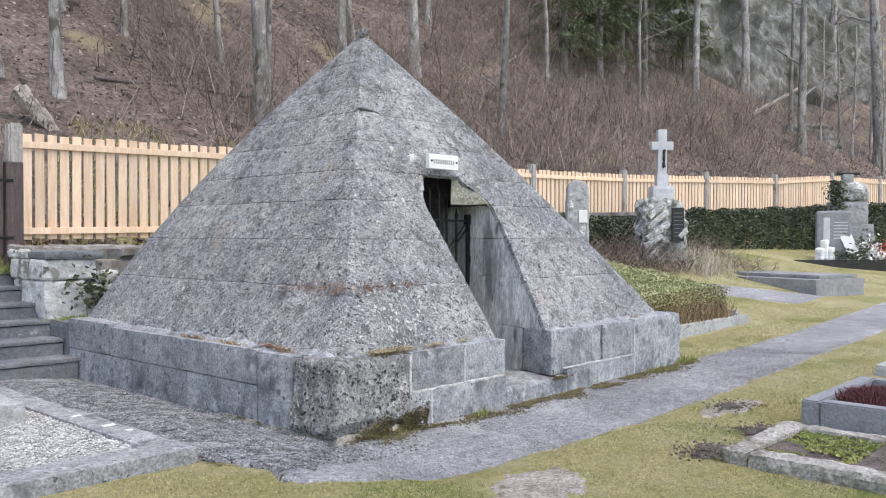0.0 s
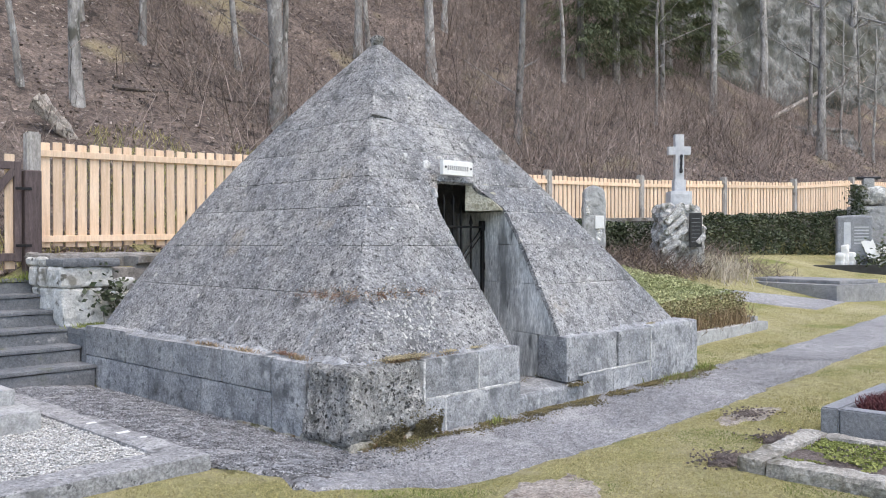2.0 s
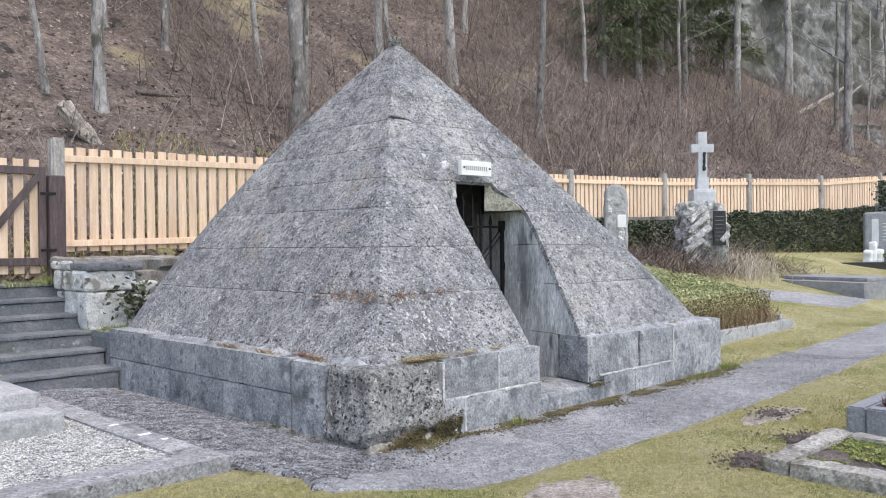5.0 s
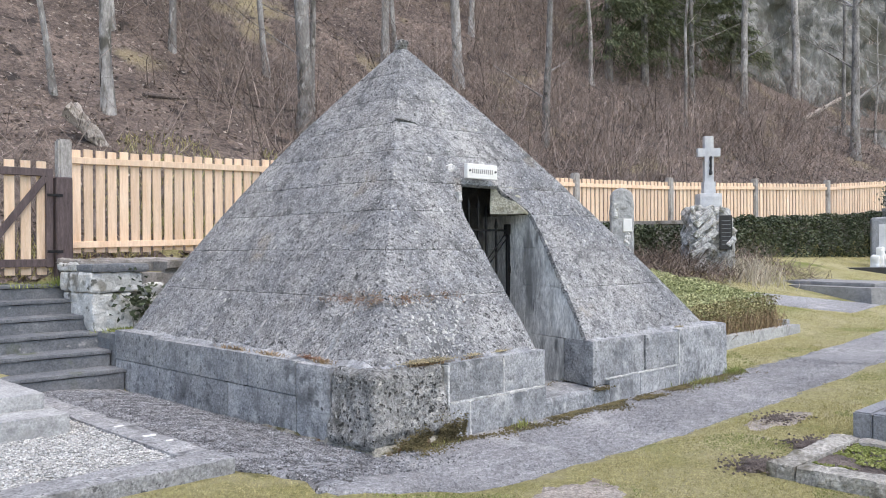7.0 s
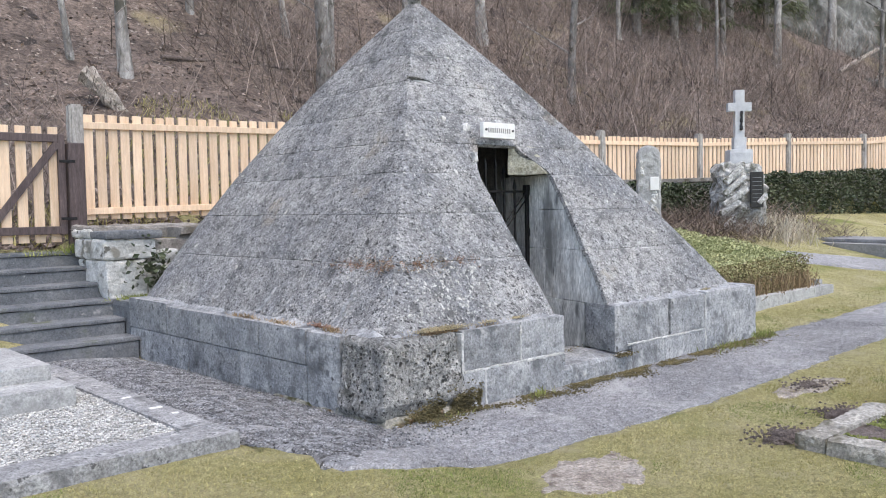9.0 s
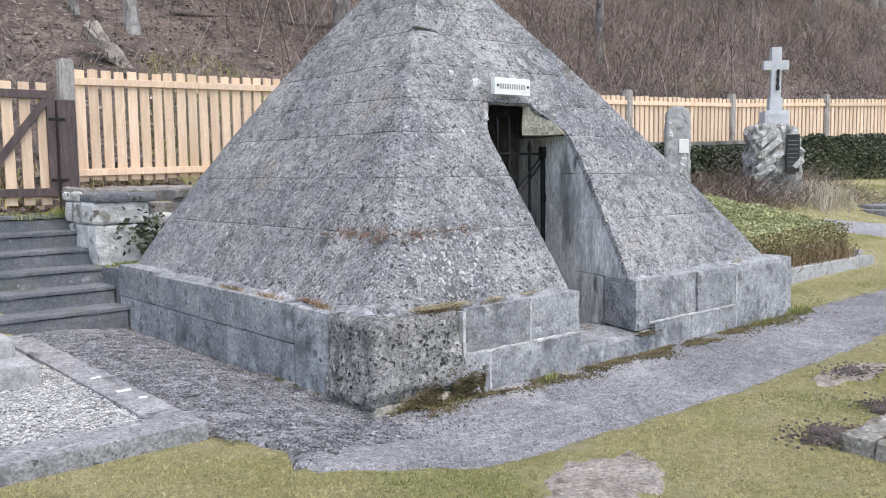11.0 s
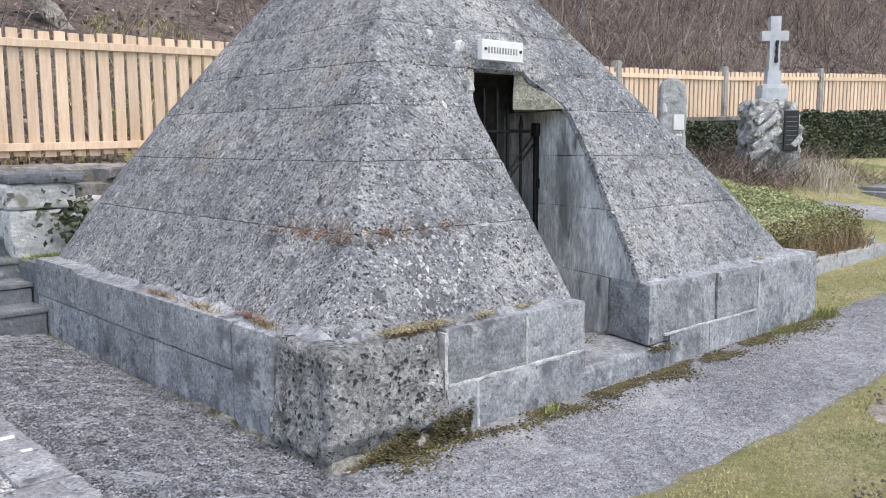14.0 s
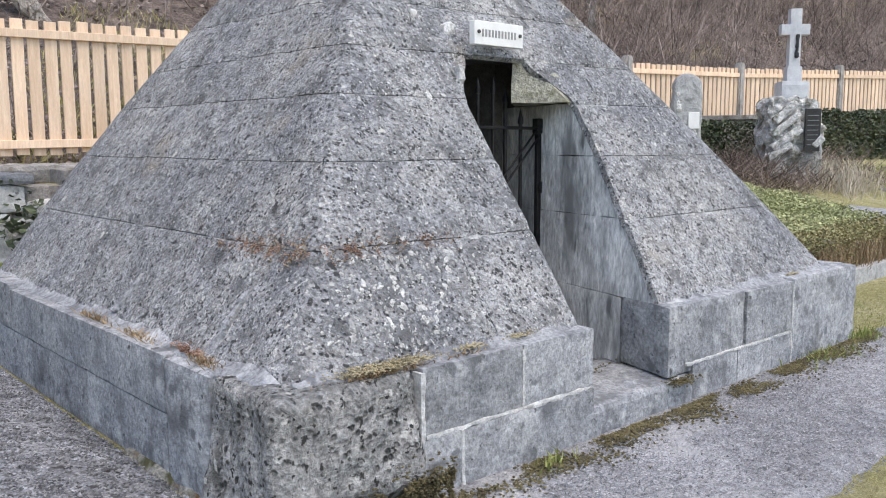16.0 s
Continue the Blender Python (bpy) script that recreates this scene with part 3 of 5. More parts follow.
for z0, z1 in zip(COURSES[:4], COURSES[1:5]):
    cheek(DOOR_L - 0.3, DOOR_L - 0.004, z0, z1)
    if z0 < 1.8:
        ob = cheek(0.0, 0.3, z0, z1)
        for q in ob.data.vertices:
            y0 = section(q.co.z)[2]
            q.co.x += lerp(jamb(q.co.z) + 0.004, 3.12, max(0.0, (q.co.y - y0) / (1.55 - y0)))
set_in(part("passage_stone", rough_bm(DOOR_L - 0.3, DOOR_L - 0.01, 0.05, 1.9, 0.0, 0.619, 0.05, 0.006, 0.012), M_CHEEK, tomb))
set_in(part("passage_stone", rough_bm(DOOR_R - 0.012, DOOR_R + 0.3, 0.46, 1.9, 0.0, 0.619, 0.05, 0.006, 0.012, 6, lambda q: Vector((q.x + SKEW * q.y, q.y, q.z))), M_CHEEK, tomb))
# the mossy corbel stone under the lintel
bm = bmesh.new()
for p in ((2.97, 1.035, 1.885), (2.66, 1.29, 1.885), (2.71, 1.235, 2.19), (2.66, 1.29, 2.19), (3.35, 1.035, 1.885), (3.35, 1.9, 1.885), (3.35, 1.24, 2.19), (3.35, 1.9, 2.19), (3.2, 1.75, 1.885), (3.2, 1.75, 2.19)):
    bm.verts.new(p)
bmesh.ops.convex_hull(bm, input=bm.verts)
bmesh.ops.subdivide_edges(bm, edges=bm.edges, cuts=4, use_grid_fill=True)
for q in bm.verts:
    q.co += 0.012 * Vector((noise.noise(q.co * 7), noise.noise(q.co * 7 + Vector((9, 0, 0))), noise.noise(q.co * 7 + Vector((0, 9, 0)))))
set_in(part("corbel", bm, M_CORBEL, tomb, "mossy corbel stone"))
set_in(part("threshold", rough_bm(1.85, 2.945, -0.012, 0.64, -0.1, 0.185, 0.04, 0.016, 0.03, 5), M_BASE, tomb, "worn stone threshold step"))
# floor, lintel and an added chamber, coloured dark for the shade inside
set_in(part("passage_floor", rough_bm(1.8, 3.15, 0.6, 2.6, -0.1, 0.155, 0.2, 0.004, 0.01), M_INNERSHADE, tomb))
set_in(part("lintel", rough_bm(DOOR_L + 0.1, DOOR_R + 0.4, 1.47, 1.9, DOOR_TOP + 0.01, DOOR_TOP + 0.2, 0.08, 0.006, 0.02), M_INNERSHADE, tomb))
set_in(part("chamber_wall", rough_bm(1.6, 3.4, 2.5, 2.7, 0.0, 2.4, 0.3, 0.01, 0.02), M_INNERSHADE, tomb))
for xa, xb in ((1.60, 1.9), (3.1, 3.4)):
    set_in(part("chamber_wall", rough_bm(xa, xb, 1.88, 2.5, 0.0, 2.4, 0.3, 0.01, 0.02), M_INNERSHADE, tomb))
set_in(part("chamber_roof", rough_bm(1.6, 3.4, 1.8, 2.6, 2.22, 2.4, 0.3, 0.01, 0.02), M_INNERSHADE, tomb))
set_in(part("capstone", rough_bm(2.36, 2.48, 2.34, 2.46, 3.76, 3.87, 0.03, 0.02, 0.03, 12), M_CONGLOM, tomb, "broken lumpy tip"))

# name plaque over the door: its lettering stands as plain bars
plaque = thing("name_plaque", "white plaque with a line of dark lettering above the doorway", "sign", (2.40, 1.2, 2.23))
part("plate", box_bm(-0.225, 0.225, -0.05, 0.0, 0.0, 0.15, 0.004), M_WHITE, plaque)
for i in range(11):
    part("lettering", box_bm(-0.16 + 0.0297 * i, -0.144 + 0.0297 * i, -0.0525, -0.049, 0.052, 0.098, 0.0005), M_SLATE, plaque, "dark lettering bar")
for sx in (-0.19, 0.19):
    part("bolt", rod_bm((sx, -0.05, 0.08), (sx, -0.06, 0.08), 0.012), M_BAR, plaque)

# iron gate: a braced leaf whose bars rise to spear points above the top rail
gate = thing("iron_gate", "black wrought iron gate with pointed bars", "gate", (2.55, 1.40, 0.185))
X0, X1 = -0.47, 0.515
for z in (0.12, 0.62, 1.53):
    part("crossbar", beam_bm((X0, 0, z), (X1, 0, z), 0.05, 0.022), M_IRON, gate)
for x in (X0, X1):
    part("stile", beam_bm((x, 0, 0.02), (x, 0, 1.57), 0.042, 0.034), M_IRON, gate)
for x, tip in ((-0.37, 1.66), (-0.235, 1.80), (-0.092, 1.87), (0.057, 1.88), (0.18, 1.82), (0.339, 1.67)):
    bar = part("bar", rod_bm((x, 0.012, 0.06), (x, 0.012, tip - 0.09), 0.0135), M_IRON, gate)
    part("spear_point", rod_bm((x, 0.012, tip - 0.09), (x, 0.012, tip), 0.021, 0.002), M_IRON, bar)
    part("collar", rod_bm((x, 0.012, tip - 0.112), (x, 0.012, tip - 0.088), 0.02), M_IRON, bar)
for o in (-0.018, 0.018):
    part("brace", beam_bm((X1 - 0.02 + o, -0.022, 1.50 - o), (0.11 + o, -0.022, 1.13 - o), 0.014, 0.012, 0.002), M_IRON, gate)
part("hinge", box_bm(X1 - 0.035, X1 + 0.035, -0.03, 0.03, 1.49, 1.60, 0.006), M_IRON, gate)
part("lock_ring", rod_bm((X1 + 0.03, -0.03, 1.10), (X1 + 0.03, -0.012, 1.10), 0.045, None, 14), M_IRON, gate)

# ---- stairs, walls, fence ----
stairs = thing("stairs", "six worn dark grey concrete steps up to the gate", "stairs", (-0.6, 5.0, 0), kind="structure")
for i in range(6):
    z = 0.25 + 0.174 * i
    y = 4.2 + 0.36 * i
    xr = (-0.01, -0.01, 0.06, 0.08, 0.08, 0.06)[i]
    ob = part("step", rough_bm(-1.25 - 0.02 * i, xr, y + 0.016, y + 0.44, z - 0.30, z - 0.045, 0.06, 0.008, 0.01), M_STEP, stairs)
    ob.matrix_local = Matrix.Translation((0.6, -5.0, 0))
    ob = part("tread", rough_bm(-1.26 - 0.02 * i, xr + 0.01, y, y + 0.44, z - 0.042, z, 0.05, 0.008, 0.008), M_STEP, stairs)
    ob.matrix_local = Matrix.Translation((0.6, -5.0, 0))
filler = part("side_block", rough_bm(0.0, 0.5, 4.485, 5.05, -0.1, 0.6, 0.06, 0.02, 0.03), M_STEP, stairs)
filler.matrix_local = Matrix.Translation((0.6, -5.0, 0))

low_wall = thing("wall_left", "low wall of flaking whitewashed stones with a dark cap slab", "wall", (0.4, 5.2, 0.6), kind="structure")
shift = Matrix.Translation((-0.4, -5.2, -0.6))
def lean_in(q):
    return Vector((q.x + 0.05 * smooth(0.9, 0.5, q.z), q.y + 0.03 * smooth(0.9, 0.5, q.z), q.z))


for args in ((-0.04, 0.43, 5.0, 5.9, 0.45, 1.03), (0.436, 1.0, 5.02, 5.5, 0.45, 0.98), (-0.055, 0.56, 4.985, 5.95, 1.037, 1.272), (0.566, 0.85, 5.02, 5.5, 0.986, 1.13), (-0.05, 0.3, 5.46, 6.05, 1.275, 1.38)):
    part("stone", rough_bm(*args, 0.03, 0.022, 0.03, 5, lean_in), M_WHITEWALL, low_wall).matrix_local = shift
part("core", rough_bm(0.02, 1.6, 5.08, 6.2, 0.4, 1.25, 0.15, 0.02, 0.03), M_COPING, low_wall).matrix_local = shift
part("cap_slab", rough_bm(-0.045, 0.63, 4.955, 5.455, 1.276, 1.365, 0.03, 0.014, 0.016, 8), M_STEP, low_wall, "dark stone cap slab").matrix_local = shift
part("top_bed", rough_bm(0.0, 1.5, 5.44, 6.33, 1.25, 1.42, 0.05, 0.03, 0.03), M_COPING, low_wall, "crumbling brown top with leaf litter").matrix_local = shift

v, f = [], []
xs = steps_of((0.9, 40, 0.5))
for x in xs:
    yf, zc = wall_front(x), coping(x)
    b = land(x, yf - 0.1) - 0.4
    for dy, z in ((0.06, b), (0.06, zc - 0.09), (0.0, zc - 0.08), (0.0, zc), (0.42, zc + 0.01), (0.42, b)):
        v.append((x, yf + dy, z))
for k in range(len(xs) - 1):
    for i in range(6):
        f.append((k * 6 + i, (k + 1) * 6 + i, (k + 1) * 6 + (i + 1) % 6, k * 6 + (i + 1) % 6))
f += [(0, 1, 2, 3, 4, 5), tuple(len(v) - 6 + i for i in (5, 4, 3, 2, 1, 0))]
wall = raw("wall_back", v, f, M_COPING)
tagged(wall, "grey concrete retaining wall with coping under the fence", "wall", kind="structure")

rail_h = 0.085


def picket_mesh():
    bm = box_bm(-0.058, 0.058, -0.012, 0.012, 0, 1.34, 0.003)
    me = bpy.data.meshes.new("picket")
    bm.to_mesh(me)
    bm.free()
    me.materials.append(M_WOOD)
    return me


def post_mesh():
    bm = box_bm(-0.085, 0.085, -0.08, 0.08, -1.9, 0.0, 0.022, 2)
    me = bpy.data.meshes.new("fence_post")
    bm.to_mesh(me)
    bm.free()
    me.materials.append(M_POST)
    return me


PICKET, POST = picket_mesh(), post_mesh()
rng = random.Random(11)
for (xa, ya, za), (xb, yb, zb) in zip(POSTS, POSTS[1:]):
    bay = thing("picket_fence", "new pale larch picket fence bay between weathered posts", "fence", (xa, ya, za), "picket fence bays")
    run = Vector((xb - xa, yb - ya, 0))
    turn = math.atan2(run.y, run.x)
    side = Vector((math.sin(turn), -math.cos(turn), 0))
    post = new("fence_post", POST)
    post.parent, post.rotation_euler = bay, (0, 0, turn)
    post["label"] = "weathered grey-brown post"
    dz = zb - za
    for drop in (0.26, 1.35):
        o = side * 0.035
        part("rail", beam_bm(run * (0.08 / run.length) + o + Vector((0, 0, -drop)), run * (1 - 0.08 / run.length) + o + Vector((0, 0, dz - drop)), 0.035, rail_h), M_WOOD, bay)
    n = int((run.length - 0.16) / 0.1575)
    for i in range(n):
        t = (0.08 + 0.075 + (run.length - 0.31) * i / (n - 1)) / run.length
        p = new("picket", PICKET)
        p.parent = bay
        p.location = run * t + Vector((0, 0, dz * t - 0.12 - 1.34 + rng.uniform(-0.012, 0.012)))
        p.rotation_euler = (0, rng.uniform(-0.008, 0.008), turn)

wgate = thing("wooden_gate", "picket gate with dark brown stained frame and brace", "gate", (-0.6, 6.2, 1.2))
part("gate_post", box_bm(0.585, 0.785, -0.07, 0.06, -0.1, 1.25, 0.012), M_BROWN, wgate, "dark brown gate post")
part("stile", box_bm(0.475, 0.56, -0.03, 0.02, 0.12, 1.35, 0.005), M_BROWN, wgate)
part("stile", box_bm(-0.42, -0.33, -0.03, 0.02, 0.12, 1.35, 0.005), M_BROWN, wgate)
for z in (0.13, 1.25):
    part("rail", box_bm(-0.33, 0.475, -0.03, 0.02, z, z + 0.095, 0.005), M_BROWN, wgate)
part("brace", beam_bm((-0.33, -0.012, 0.18), (0.475, -0.012, 1.24), 0.035, 0.085), M_BROWN, wgate)
for z in (0.3, 1.0):
    part("strap_hinge", box_bm(0.47, 0.66, -0.08, -0.071, z, z + 0.035, 0.002), M_IRON, wgate, "black strap hinge")
for i in range(6):
    p = new("picket", PICKET)
    p.parent = wgate
    p.location, p.scale = (-0.49 + 0.186 * i, 0.035, 0.03), (1, 1, 1.05)
part("gate_post", box_bm(-0.62, -0.46, -0.06, 0.06, -0.1, 1.25, 0.012), M_BROWN, wgate)


# ---- scatter helpers ----
def blades(name, base, way, width, mat, parent=None):
    """Many bent blades or twigs: base points, vectors to the tip, widths."""
    base, way = np.array(base, float), np.array(way, float)
    n = len(base)
    width = np.broadcast_to(np.array(width, float), (n,))
    r = np.random.RandomState(n)
    ang = r.uniform(0, np.pi, n)
    side = np.stack([np.cos(ang), np.sin(ang), np.zeros(n)], 1) * width[:, None] * 0.5
    bend = r.normal(0, 0.12, (n, 3)) * np.linalg.norm(way, axis=1)[:, None]
    mid = base + way * 0.55 + bend
    v = np.stack([base - side, base + side, mid + side * 0.7, mid - side * 0.7, base + way], 1).reshape(-1, 3)
    f = []
    for k in range(n):
        o = 5 * k
        f += [(o, o + 1, o + 2, o + 3), (o + 3, o + 2, o + 4)]
    ob = raw(name, v.tolist(), f, mat, parent)
    ob["kind"] = "stuff"
    return ob


def leaves(name, centre, size, mat, parent=None, flat=0.6):
    """Many small folded leaves."""
    centre = np.array(centre, float)
    n = len(centre)
    r = np.random.RandomState(n + 7)
    a = r.normal(0, 1, (n, 3))
    a[:, 2] *= flat
    a /= np.linalg.norm(a, axis=1)[:, None]
    b = np.cross(a, r.normal(0, 1, (n, 3)))
    b /= np.linalg.norm(b, axis=1)[:, None] + 1e-9
    c = np.cross(a, b)
    s = (np.broadcast_to(np.array(size, float), (n,)) * r.uniform(0.6, 1.3, n))[:, None]
    v = np.stack([centre - a * s, centre + b * s * 0.6 + c * s * 0.2, centre + a * s, centre - b * s * 0.6 + c * s * 0.2], 1).reshape(-1, 3)
    f = []
    for k in range(n):
        f += [(4 * k, 4 * k + 1, 4 * k + 2), (4 * k, 4 * k + 2, 4 * k + 3)]
    return raw(name, v.tolist(), f, mat, parent)


def chips(name, centre, size, mat, parent=None, squash=0.6):
    """Many small angular stones or crumbs."""
    centre = np.array(centre, float)
    n = len(centre)
    r = np.random.RandomState(n + 3)
    ax = np.array([(1, 0, 0), (0, 1, 0), (-1, 0, 0), (0, -1, 0), (0, 0, 1), (0, 0, -1)], float)
    s = np.broadcast_to(np.array(size, float), (n,))[:, None, None]
    ang = r.uniform(0, np.pi, n)
    p = ax[None] * r.uniform(0.6, 1.3, (n, 6, 1)) * s
    p[:, :, 2] *= squash
    x = p[:, :, 0] * np.cos(ang)[:, None] - p[:, :, 1] * np.sin(ang)[:, None]
    y = p[:, :, 0] * np.sin(ang)[:, None] + p[:, :, 1] * np.cos(ang)[:, None]
    v = np.stack([x, y, p[:, :, 2]], 2) + centre[:, None]
    f = []
    for k in range(n):
        o = 6 * k
        for i in range(4):
            j = (i + 1) % 4
            f += [(o + i, o + j, o + 4), (o + j, o + i, o + 5)]
    return raw(name, v.reshape(-1, 3).tolist(), f, mat, parent)


def mound(name, x, y, rx, ry, h, mat, label, category, kind=""):
    """A low uneven heap on the ground."""
    v, f, w = [], [], 33
    for j in range(w):
        for i in range(w):
            u, t = i / (w - 1) * 2 - 1, j / (w - 1) * 2 - 1
            px, py = x + u * rx * 1.2, y + t * ry * 1.2
            d = math.hypot(u, t) * 1.2 + 0.4 * noise.noise((px * 4, py * 4, 4)) + 0.25 * noise.noise((px * 13, py * 13, 2))
            v.append((px, py, land(px, py) - 0.03 + (h + 0.03) * smooth(1.15, 0.8, d) + 0.35 * h * noise.noise((px * 9, py * 9, 1))))
    for j in range(w - 1):
        for i in range(w - 1):
            f.append((j * w + i, j * w + i + 1, (j + 1) * w + i + 1, (j + 1) * w + i))
    return tagged(raw(name, v, f, mat, flat=False), label, category, kind=kind)


# ---- gravel grave beside the tomb ----
grave = thing("gravel_grave", "grave plot of white pebbles in a grey concrete kerb", "grave", (-1.6, 1.0, 0))
back_to = Matrix.Translation((1.6, -1.0, 0))
for args in ((-3.4, -1.07, 0.14, 0.46), (-1.31, -1.075, 0.463, 3.6), (-3.4, -3.15, 0.463, 3.6)):
    part("kerb", rough_bm(*args, -0.15, 0.18, 0.04, 0.010, 0.014), M_KERB, grave).matrix_local = back_to
part("bed", rough_bm(-3.16, -1.30, 0.45, 3.4, -0.1, 0.15, 0.06, 0.008, 0.01), M_PEBBLE, grave, "white pebble bed").matrix_local = back_to
part("plinth", rough_bm(-3.1, -1.51, 1.76, 3.4, 0.0, 0.31, 0.06, 0.005, 0.012), M_PLINTH, grave, "pale concrete plinth").matrix_local = back_to
part("plinth", rough_bm(-3.1, -1.57, 2.1, 3.3, 0.3, 0.43, 0.06, 0.005, 0.012), M_PLINTH, grave).matrix_local = back_to
rng = random.Random(21)
pts = [(rng.uniform(-2.6, -1.31), rng.uniform(0.47, 2.4), 0.156 + rng.uniform(-0.006, 0.008)) for _ in range(11000)]
tagged(chips("pebbles", pts, 0.011, M_PEBBLE), "loose white pebbles on the grave bed", "pebbles", kind="stuff")
for x, y, w in ((-1.18, 1.15, 0.045), (-1.2, 1.62, 0.035), (-1.15, 0.9, 0.025)):
    tagged(part("paper_scrap", rough_bm(x - w, x + w, y - w * 0.6, y + w * 0.5, 0.178, 0.186, 0.02, 0.004, 0.003, 20), M_WHITE), "white flake lying on the grave kerb", "flake", "white flakes")

# ---- kerbed graves on the lawn ----
plot = thing("flower_grave", "low stone kerb round dark soil and green ground cover", "grave", (2.3, -3.0, 0))
at = Matrix.Translation((-2.3, 3.0, 0))
for args in ((1.50, 2.68, -2.41, -2.22), (1.48, 1.68, -4.4, -2.413), (2.50, 2.68, -4.4, -2.413)):
    part("kerb", rough_bm(*args, -0.12, 0.10, 0.04, 0.018, 0.02, 8), M_OLDKERB, plot, "worn stone kerb").matrix_local = at
part("soil_bed", rough_bm(1.66, 2.52, -4.3, -2.39, -0.1, 0.075, 0.05, 0.02, 0.02, 9), M_SOIL, plot, "dark soil bed").matrix_local = at
rng = random.Random(22)
pts, ways = [], []
for _ in range(2600):
    x, y = rng.uniform(1.70, 2.48), rng.uniform(-3.0, -2.43)
    if noise.noise((x * 3, y * 3, 2)) > -0.35:
        pts.append((x, y, 0.07)), ways.append((rng.gauss(0, 0.02), rng.gauss(0, 0.02), rng.uniform(0.02, 0.06)))
tagged(leaves("ground_cover", [(a, b, c + 0.012 + 0.02 * noise.noise((a * 9, b * 9, 1))) for a, b, c in pts], 0.014, M_GREENBLADE), "green ground cover on the soil bed", "plants", kind="stuff")

frame_grave = thing("granite_grave", "grey granite grave frame planted with heather", "grave", (4.0, -3.2, 0))
at = Matrix.Translation((-4.0, 3.2, 0))
for args in ((2.98, 4.55, -2.38, -2.24), (2.98, 3.13, -4.6, -2.385), (4.40, 4.55, -4.6, -2.385)):
    part("kerb", box_bm(*args, -0.1, 0.225, 0.012, 2), M_GRANITE, frame_grave).matrix_local = at
part("soil_bed", rough_bm(3.12, 4.41, -4.5, -2.37, -0.1, 0.17, 0.06, 0.015, 0.02, 9), M_SOIL, frame_grave).matrix_local = at
pts, ways = [], []
for _ in range(3500):
    a, r = rng.uniform(0, 6.28), 0.42 * math.sqrt(rng.random())
    x, y = 3.62 + r * 1.1 * math.cos(a), -2.78 + r * math.sin(a)
    pts.append((x, y, 0.16)), ways.append((rng.gauss(0, 0.04), rng.gauss(0, 0.04), rng.uniform(0.05, 0.14) * (1.2 - r)))
tagged(blades("heather", pts, ways, 0.012, M_HEATHER), "dark red heather in the granite frame", "plants", kind="stuff")
pts, ways = [], []
for _ in range(420):
    pts.append((3.5 + rng.gauss(0, 0.06), -3.22 + rng.gauss(0, 0.06), 0.15))
    ways.append((rng.gauss(0, 0.12), rng.gauss(0, 0.12), rng.uniform(0.22, 0.42)))
tagged(blades("ornamental_grass", pts, ways, 0.01, M_STRAW), "pale dry tuft of ornamental grass", "plant")
stone = part("kerb_stone", rough_bm(5.9, 6.5, -2.3, -2.0, -0.1, 0.16, 0.08, 0.01, 0.02), M_CONC)
tagged(stone, "pale kerb stone at the lawn edge", "stone")

# ---- planted plot beside the path ----
bed = thing("hedge_plot", "pale concrete kerb round a clipped low shrub bed", "grave", (7.6, 1.6, 0.1))
at = Matrix.Translation((-7.6, -1.6, -0.1))
for args in ((5.6, 9.4, 0.82, 0.98, -0.1, 0.29), (9.25, 9.4, 0.985, 3.0, -0.1, 0.36)):
    part("kerb", rough_bm(*args, 0.08, 0.006, 0.015), M_CONC, bed).matrix_local = at
rng = random.Random(31)
top, front, tw, tww = [], [], [], []
for _ in range(22000):
    x, y = rng.uniform(5.5, 8.9), rng.uniform(0.95, 3.2)
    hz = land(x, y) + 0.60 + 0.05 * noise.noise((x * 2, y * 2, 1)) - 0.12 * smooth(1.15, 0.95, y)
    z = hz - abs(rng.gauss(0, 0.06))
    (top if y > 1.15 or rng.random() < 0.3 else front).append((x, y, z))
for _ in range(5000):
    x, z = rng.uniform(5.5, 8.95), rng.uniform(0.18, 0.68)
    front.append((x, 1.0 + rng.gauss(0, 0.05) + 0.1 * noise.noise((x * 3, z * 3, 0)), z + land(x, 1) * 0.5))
for _ in range(1800):
    x, y = rng.uniform(5.5, 8.95), rng.uniform(0.94, 1.1)
    tw.append((x, y, 0.12)), tww.append((rng.gauss(0, 0.08), rng.gauss(-0.02, 0.06), rng.uniform(0.3, 0.55)))
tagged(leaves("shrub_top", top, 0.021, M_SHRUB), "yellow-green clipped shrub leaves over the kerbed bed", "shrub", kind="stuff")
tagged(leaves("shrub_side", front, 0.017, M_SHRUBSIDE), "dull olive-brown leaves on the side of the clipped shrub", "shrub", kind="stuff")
tagged(blades("shrub_stems", tw, tww, 0.012, M_DRYTWIG), "brown bare stems under the clipped shrub", "shrub", kind="stuff")

# ---- slab grave up the slope ----
slab = thing("slab_grave", "double grey stone grave slab on a dressed kerb", "grave", (13.98, 1.3, 0.0))
slab.rotation_euler = (0, 0, radians(-14))
z = 0.43
part("kerb", rough_bm(0, 1.8, 0, 3.95, z - 0.4, z + 0.24, 0.15, 0.008, 0.02), M_SLATE, slab)
part("cover", rough_bm(0.3, 1.7, 0.12, 1.6, z + 0.24, z + 0.32, 0.15, 0.006, 0.015), M_SLATE, slab, "flat stone cover")
part("cover", rough_bm(0.3, 1.7, 1.64, 3.85, z + 0.24, z + 0.32, 0.15, 0.006, 0.015), M_SLATE, slab)
rows = [(lerp(10.9, 13.3, t) + wob(t * 5), lerp(2.9, -0.05, t), lerp(12.6, 15.6, t) + wob(t * 5 + 9), lerp(3.1, 0.0, t)) for t in [0.62 * i / 24 for i in range(25)]]
